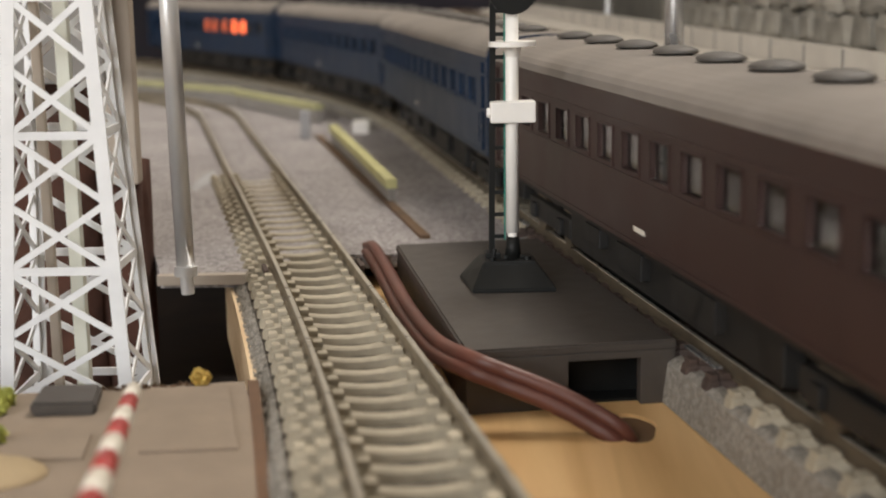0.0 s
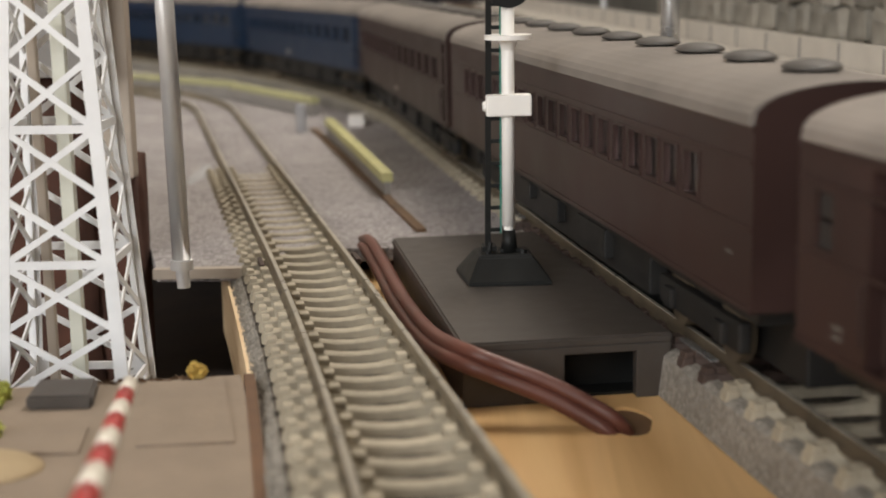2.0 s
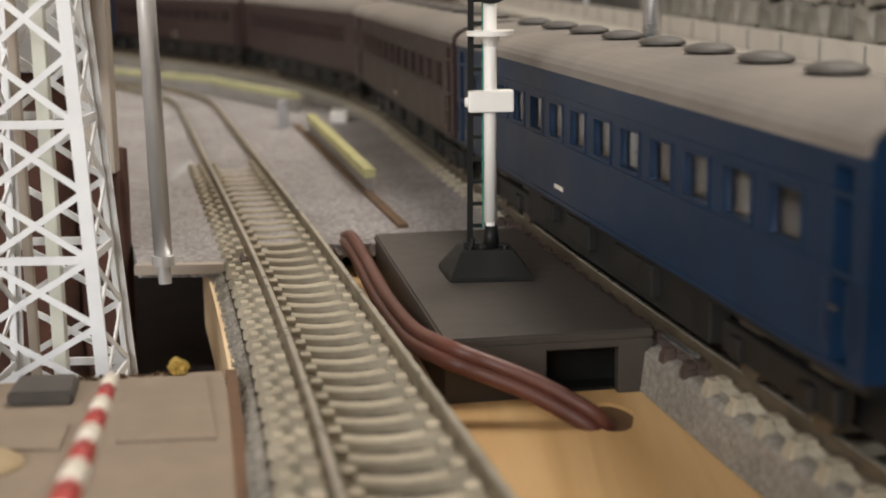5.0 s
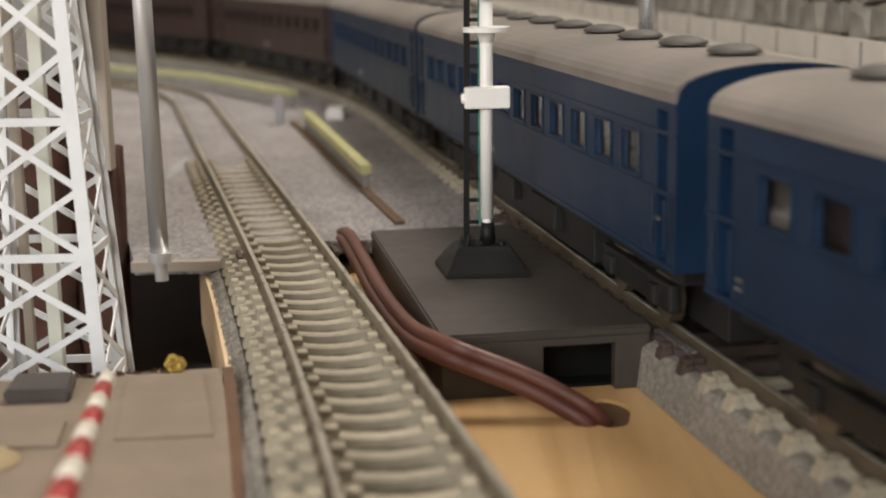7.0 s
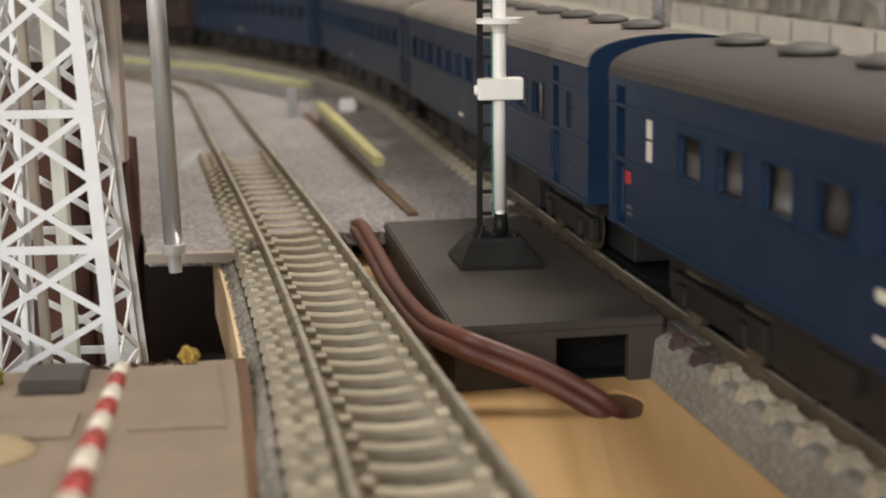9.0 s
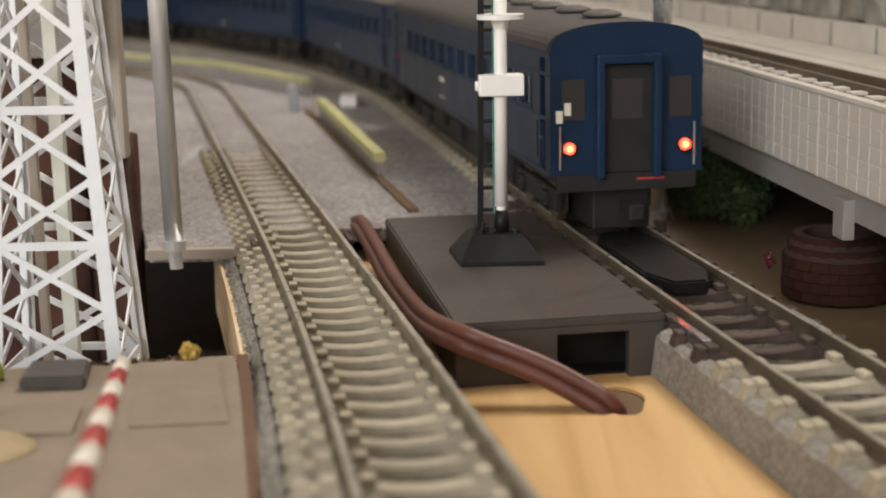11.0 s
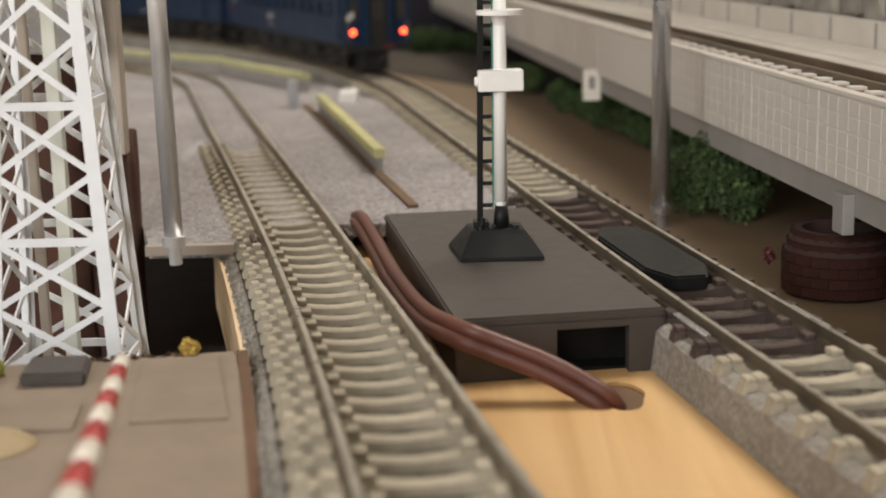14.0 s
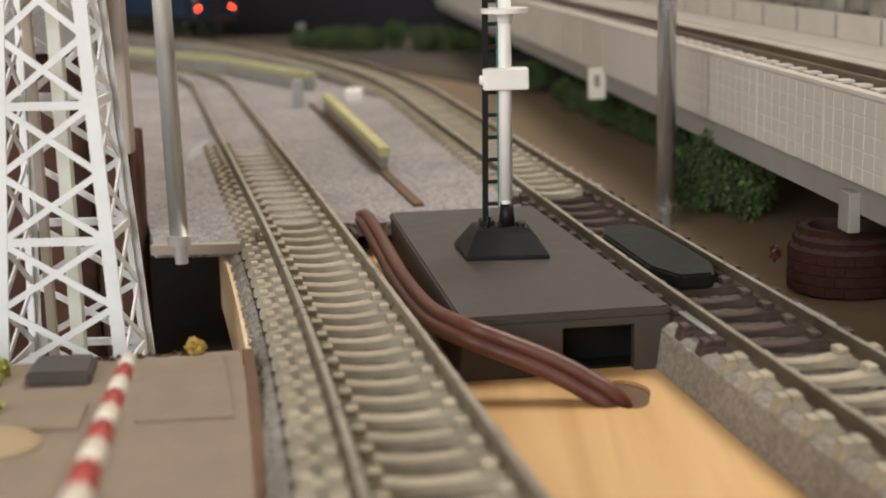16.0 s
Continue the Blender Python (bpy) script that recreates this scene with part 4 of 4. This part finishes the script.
def make_coach(paint, wins, colour_words, roof, doors, small=(), tail=False, lit=False):
    th = empty("passenger_coach", f"{colour_words} model passenger coach with dusty grey roof", "railway coach", group="train coaches")
    b = bmesh.new()
    for sg in (-1, 1):
        side_skin(b, sg, [(y0, y1, SILL, LINTEL, .6) for y0, y1 in wins] + [(y - 1.25, y + 1.25, SILL, LINTEL + .3, .6) for y in small] + [(y - 1.35, y + 1.35, 8.5, 21.9, 2.2) for y in doors], 8.0, TOP)
    for sg in (-1, 1):
        y = sg * LEN / 2
        b.faces.new([b.verts.new(v) for v in ((-HALF, y, 8.0), (HALF, y, 8.0), (HALF, y, TOP), (-HALF, y, TOP))])
        # rounded gable under the roof
        arc = [b.verts.new((HALF * math.cos(t) , y, TOP + 3.1 * math.sin(t) ** .75)) for t in [math.pi * k / 14 for k in range(15)]]
        b.faces.new(arc)
    b.faces.new([b.verts.new(v) for v in ((-HALF, -LEN / 2, 8.0), (-HALF, LEN / 2, 8.0), (HALF, LEN / 2, 8.0), (HALF, -LEN / 2, 8.0))])
    bmesh.ops.remove_doubles(b, verts=b.verts, dist=.001)
    bmesh.ops.recalc_face_normals(b, faces=b.faces)
    part("body", b, paint, th)
    for z, t in ((14.7, .2), (20.0, .18), (22.5, .26), (8.2, .24)):
        band = part("side_band", box(bmesh.new(), -.12, .12, -LEN / 2, LEN / 2, -t, t), paint, th)
        band.matrix_basis = mm(pose(-HALF, 0, z))
        share("side_band", band, th, pose(HALF, 0, z))
    # roof
    b = bmesh.new()
    prof = [((HALF + .25) * math.cos(t), TOP - .1 + 3.25 * math.sin(t) ** .75) for t in [math.pi * k / 18 for k in range(19)]]
    prof += [(-HALF + .2, TOP - .3), (HALF - .2, TOP - .3)]
    sweep(b, [(Vector((0, -LEN / 2 + .5, 0)), Vector((1, 0, 0)), UP), (Vector((0, 0, 0)), Vector((1, 0, 0)), UP), (Vector((0, LEN / 2 - .5, 0)), Vector((1, 0, 0)), UP)], prof)
    part("roof", b, roof, th, "dusty grey rounded roof")
    vent = None
    for i in range(9):
        m = pose(0, -56 + i * 14, TOP + 3.15)
        if vent is None:
            b = bmesh.new()
            bmesh.ops.create_uvsphere(b, u_segments=20, v_segments=8, radius=1)
            for v in b.verts:
                v.co = Vector((v.co.x * 2.5, v.co.y * 3.2, (v.co.z if v.co.z > 0 else v.co.z * .5) * .75 + .3))
            rod(b, (0, 0, -.6), (0, 0, .2), 1.6, 1.6, 16)
            vent = part("roof_vent", b, VENT, th, "round grey roof vent", True)
            vent.matrix_basis = mm(m)
        else:
            share("roof_vent", vent, th, m)
    # panes, and mottled panels painted for their reflections and the pale interior
    w, mid, hh = wins[0][1] - wins[0][0], (SILL + LINTEL) / 2, (LINTEL - SILL) / 2
    pane = part("window_pane", box(bmesh.new(), -.06, .06, -w / 2, w / 2, -hh, hh), GLASS, th)
    glare = part("curtain", box(bmesh.new(), -.05, .05, -w / 2, w / 2, -hh, hh), GLARE_AND_MARK, th)
    b = bmesh.new()
    for q in ((-w / 2 - .3, -w / 2, -hh - .25, hh + .25), (w / 2, w / 2 + .3, -hh - .25, hh + .25), (-w / 2, w / 2, hh, hh + .25), (-w / 2 - .45, w / 2 + .45, -hh - .35, -hh)):
        box(b, -.13, .13, *q)
    rim = part("window_frame", b, paint, th)
    for i, (a, e) in enumerate(wins):
        for sg in (-1, 1):
            y = (a + e) / 2
            places = (pose(sg * (HALF - .45), y, mid), pose(sg * (HALF - 1.4), y, mid + ((i * 5) % 4) * .2), pose(sg * HALF, y, mid))
            if i == 0 and sg == -1:
                for o, m in zip((pane, glare, rim), places):
                    o.matrix_basis = mm(m)
                pane.visible_shadow = False
            else:
                share("window_frame", rim, th, places[2])
                share("window_pane", pane, th, places[0]).visible_shadow = False
                if (i * 7 + sg) % 5:
                    share("curtain", glare, th, places[1])
    for y in small:
        for sg in (-1, 1):
            for z0, z1 in ((SILL, mid), (mid + .3, LINTEL + .3)):
                part("small_window", box(bmesh.new(), sg * (HALF - .4) - .08, sg * (HALF - .4) + .08, y - 1.25, y + 1.25, z0, z1), OFFWHITE if tail else DARKIN, th, "frosted white pane" if tail else "dark narrow pane")
    part("interior", box(bmesh.new(), -4.5, 4.5, -LEN / 2 + 1, LEN / 2 - 1, 8.2, 22), DARKIN, th)
    if lit:
        for i, y in enumerate((-40, -32, -22, -12, -4)):
            part("lit_window", box(bmesh.new(), -HALF - .12, -HALF - .02, y - 1.6, y + 1.6, 15.6, 19.6), ORANGE if i < 2 else DIM_ORANGE, th, "orange lit window")
    # doors set back in their openings
    for sg in (-1, 1):
        for y in doors:
            d = part("door", box(bmesh.new(), sg * (HALF - 2.0) - .12, sg * (HALF - 2.0) + .12, y - 1.34, y + 1.34, 8.5, 21.9), paint, th)
            part("door_window", box(bmesh.new(), sg * (HALF - 2.0) - .16, sg * (HALF - 2.0) + .16, y - .8, y + .8, 15.2, 19.4), DARKIN, d)
            for e in (-1.7, 1.7):
                part("grab_rail", rod(bmesh.new(), (sg * (HALF + .3), y + e, 9.8), (sg * (HALF + .3), y + e, 14.2), .12, .12, 6), paint, d)
        for y, z, l, t in () if len(wins) > 15 else (((9, 12.6, 2.3, .8), (9, 9.9, 2.3, .3)) if tail else ((8 if paint is BLUE else -3, 9.5, 1.8, .5),)):
            part("plate", box(bmesh.new(), sg * HALF - .05, sg * HALF + .12, y - l, y + l, z, z + t), OFFWHITE, th, "small white lettering plate")
        for y, z in ((60.5, 9.5), (60.5, 10.2), (-62, 12.0)):
            part("mark", box(bmesh.new(), sg * HALF - .05, sg * HALF + .12, y - .7, y + .7, z, z + .3), GLARE_AND_MARK, th, "faint pale lettering")
    # gangways
    for sg in (-1, 1):
        y = sg * LEN / 2
        b = box(bmesh.new(), -4.4, 4.4, min(y, y + sg * 2.9), max(y, y + sg * 2.9), 7.0, 21.5, .5)
        if not (tail and sg == -1):
            part("gangway", b, UNDER, th, "black gangway bellows")
        else:
            b.free()
    # underframe
    part("sole_bar", box(bmesh.new(), -7.5, 7.5, -64, 64, 6.2, 8.02), UNDER, th, "black underframe")
    for x, y, l, h in ((-6.6, -14, 12, 3.2), (-6.6, 6, 9, 2.8), (6.6, -8, 14, 3.2), (6.6, 12, 9, 2.8), (-6.6, 20, 6, 2.2)):
        part("equipment_case", box(bmesh.new(), x - 1.2, x + 1.2, y - l / 2, y + l / 2, 6.3 - h, 6.3, .15), UNDER, th)
    # dark fillers added for the gear and the shade around it
    for x in (-5.8, 5.8):
        part("underfloor_shade_fill", box(bmesh.new(), x - 1.0, x + 1.0, -33, 33, 1.8, 6.4, .2), UNDER, th, "dark filler for dense underfloor gear and its shade")
    # black mass added to stop light passing beneath the coach
    part("light_block", box(bmesh.new(), -3.6, 3.6, -65, 65, .9, 6.4, .2), UNDER, th, "added black mass blocking light under the coach")
    for y in (-46, 46):
        bg = part("bogie", box(bmesh.new(), -6.4, -5.2, y - 11, y + 11, 1.8, 4.6, .3), UNDER, th, "black bogie")
        part("bogie_side", box(bmesh.new(), 5.2, 6.4, y - 11, y + 11, 1.8, 4.6, .3), UNDER, bg)
        part("bolster", box(bmesh.new(), -5.3, 5.3, y - 2, y + 2, 2.4, 6.4, .2), UNDER, bg)
        for yy in (y - 7, y + 7):
            b = rod(bmesh.new(), (-5, yy, 2.95), (5, yy, 2.95), .4, .4, 8)
            for x in (-4.9, 4.9):
                rod(b, (x - .6, yy, 2.95), (x + .6, yy, 2.95), 2.9, 2.9, 20)
            part("wheelset", b, RAIL, bg, "brown metal wheelset")
            for x in (-6.5, 6.5):
                part("axle_box", box(bmesh.new(), x - .5, x + .5, yy - 1.1, yy + 1.1, 2.0, 4.0, .2), UNDER, bg)
    if tail:
        y = -LEN / 2
        # flat door in black, which paints the shade of a recessed doorway
        part("end_door", box(bmesh.new(), -3.2, 3.2, y - .25, y + .1, 8.2, 21.0, .08), UNDER, th, "gangway door painted dark for the shade of its recess")
        for x in (-3.5, 3.5):
            part("door_post", box(bmesh.new(), x - .5, x + .5, y - 1.5, y + .1, 7.6, 21.8, .2), paint, th)
        part("door_hood", box(bmesh.new(), -4.0, 4.0, y - 1.5, y + .1, 21.2, 22.3, .25), paint, th)
        for x in (-8.3, 8.3):
            part("handrail", rod(bmesh.new(), (x, y - .5, 8.8), (x, y - .5, 14.0), .12, .12, 6), GREY, th, "thin handrail")
        part("end_window", box(bmesh.new(), -1.9, 1.9, y - .35, y - .2, 14.6, 19.4), DARKIN, th, "dark end window")
        for x in (-6.6, 6.6):
            part("end_window", box(bmesh.new(), x - 1.4, x + 1.4, y - .12, y + .05, 14.6, 19.4), DARKIN, th, "dark end window")
        for x in (-7.15, 7.15):
            c = part("tail_lamp", rod(bmesh.new(), (x, y - .5, 11.3), (x, y + .2, 11.3), .95, .95, 20), UNDER, th, "red tail lamp")
            part("lens", rod(bmesh.new(), (x, y - .75, 11.3), (x, y - .45, 11.3), .62, .7, 20), TAIL_RED, c, "glowing red lens")
            part("bulb", rod(bmesh.new(), (x, y - .85, 11.3), (x, y - .7, 11.3), .28, .3, 12), BULB, c, "bright orange bulb")
        for x, z in ((-8.3, 14.3), (-7.3, 15.2)):
            part("end_plate", box(bmesh.new(), x - .4, x + .4, y - .15, y + .05, z, z + 1.5), OFFWHITE, th, "small white end plate")
        # red sliver painted as the tail lamp's reflection on the buffer beam
        part("lamp_reflection", box(bmesh.new(), 1.2, 4.6, y - .5, y - .3, 7.2, 7.5), RED, th, "tail lamp's reflection painted red on the beam")
        part("buffer_beam", box(bmesh.new(), -8.6, 8.6, y - .4, y + .3, 6.0, 8.1, .1), UNDER, th)
        part("coupler", box(bmesh.new(), -.9, .9, y - 4.5, y, 3.0, 4.8, .2), UNDER, th, "black coupler")
        part("red_mark", box(bmesh.new(), -HALF - .14, -HALF, -y - 6.8, -y - 5.4, 12.6, 13.8), RED, th, "small red mark")
    return th


def even(n, w, a=-52.0, b=52.0):
    """n windows w wide, spread evenly from a to b."""
    p = (b - a - w) / (n - 1)
    return [(a + i * p, a + i * p + w) for i in range(n)]


wide = even(13, 5.4, -57, 57)
blue_a = make_coach(BLUE, wide, "navy blue", ROOF, (-63.3, 63.3))
blue_tail = make_coach(BLUE, even(12, 5.4, -57, 47.5), "navy blue tail", DARK_ROOF, (-63.3, 63.3), (55.5,), tail=True)
blue_lit = make_coach(BLUE, wide, "navy blue lit", ROOF, (-63.3, 63.3), lit=True)
blue_e = make_coach(BLUE, even(12, 5.4, -46.5, 57), "navy blue", ROOF, (-53, 63.3), (-59,))
brown_a = make_coach(BROWN, wide, "maroon brown", ROOF, (-63.3, 63.3))
brown_b = make_coach(BROWN, even(20, 3.5, -54.5, 54.5), "maroon brown narrow-windowed", ROOF, ())
brown_c = make_coach(BROWN, even(12, 5.4, -57, 48), "maroon brown", ROOF, (-63.3, 55), (63,))
away = pose(0, 0, 0)
blue_b, blue_c, blue_d = [copy_thing(blue_a, away) for _ in range(3)]

# coach and the place of its middle along the line at the start
TRAIN = [(blue_lit, 527), (blue_a, 387), (blue_b, 247), (brown_a, 108), (brown_b, -31.5), (brown_c, -173), (blue_c, -311), (blue_d, -449.5), (blue_e, -590), (blue_tail, -732)]
# seconds and how far the train has run
RUN = [(0.0, 0), (3.0, 258), (6.0, 516), (9.0, 774), (10.0, 855), (11.3, 957), (12.0, 1008), (13.0, 1082), (13.5, 1121), (14.0, 1160), (14.5, 1203), (15.0, 1248), (15.5, 1294), (16.0, 1340)]


def motions():
    """The train runs off along its track; every coach rides on its two bogies."""
    for coach, s0 in TRAIN:
        rows = []
        for k in range(33):
            t = k * 0.5
            s = s0 + float(np.interp(t, [a for a, b in RUN], [b for a, b in RUN]))
            a, b = far_line(s - 46)[0], far_line(s + 46)[0]
            d = b - a
            m = Matrix.Translation((a + b) / 2) @ Matrix.Rotation(math.atan2(-d.x, d.y), 4, "Z")
            rows.append((t, mm(m)))
        walk(coach, rows)


motions()
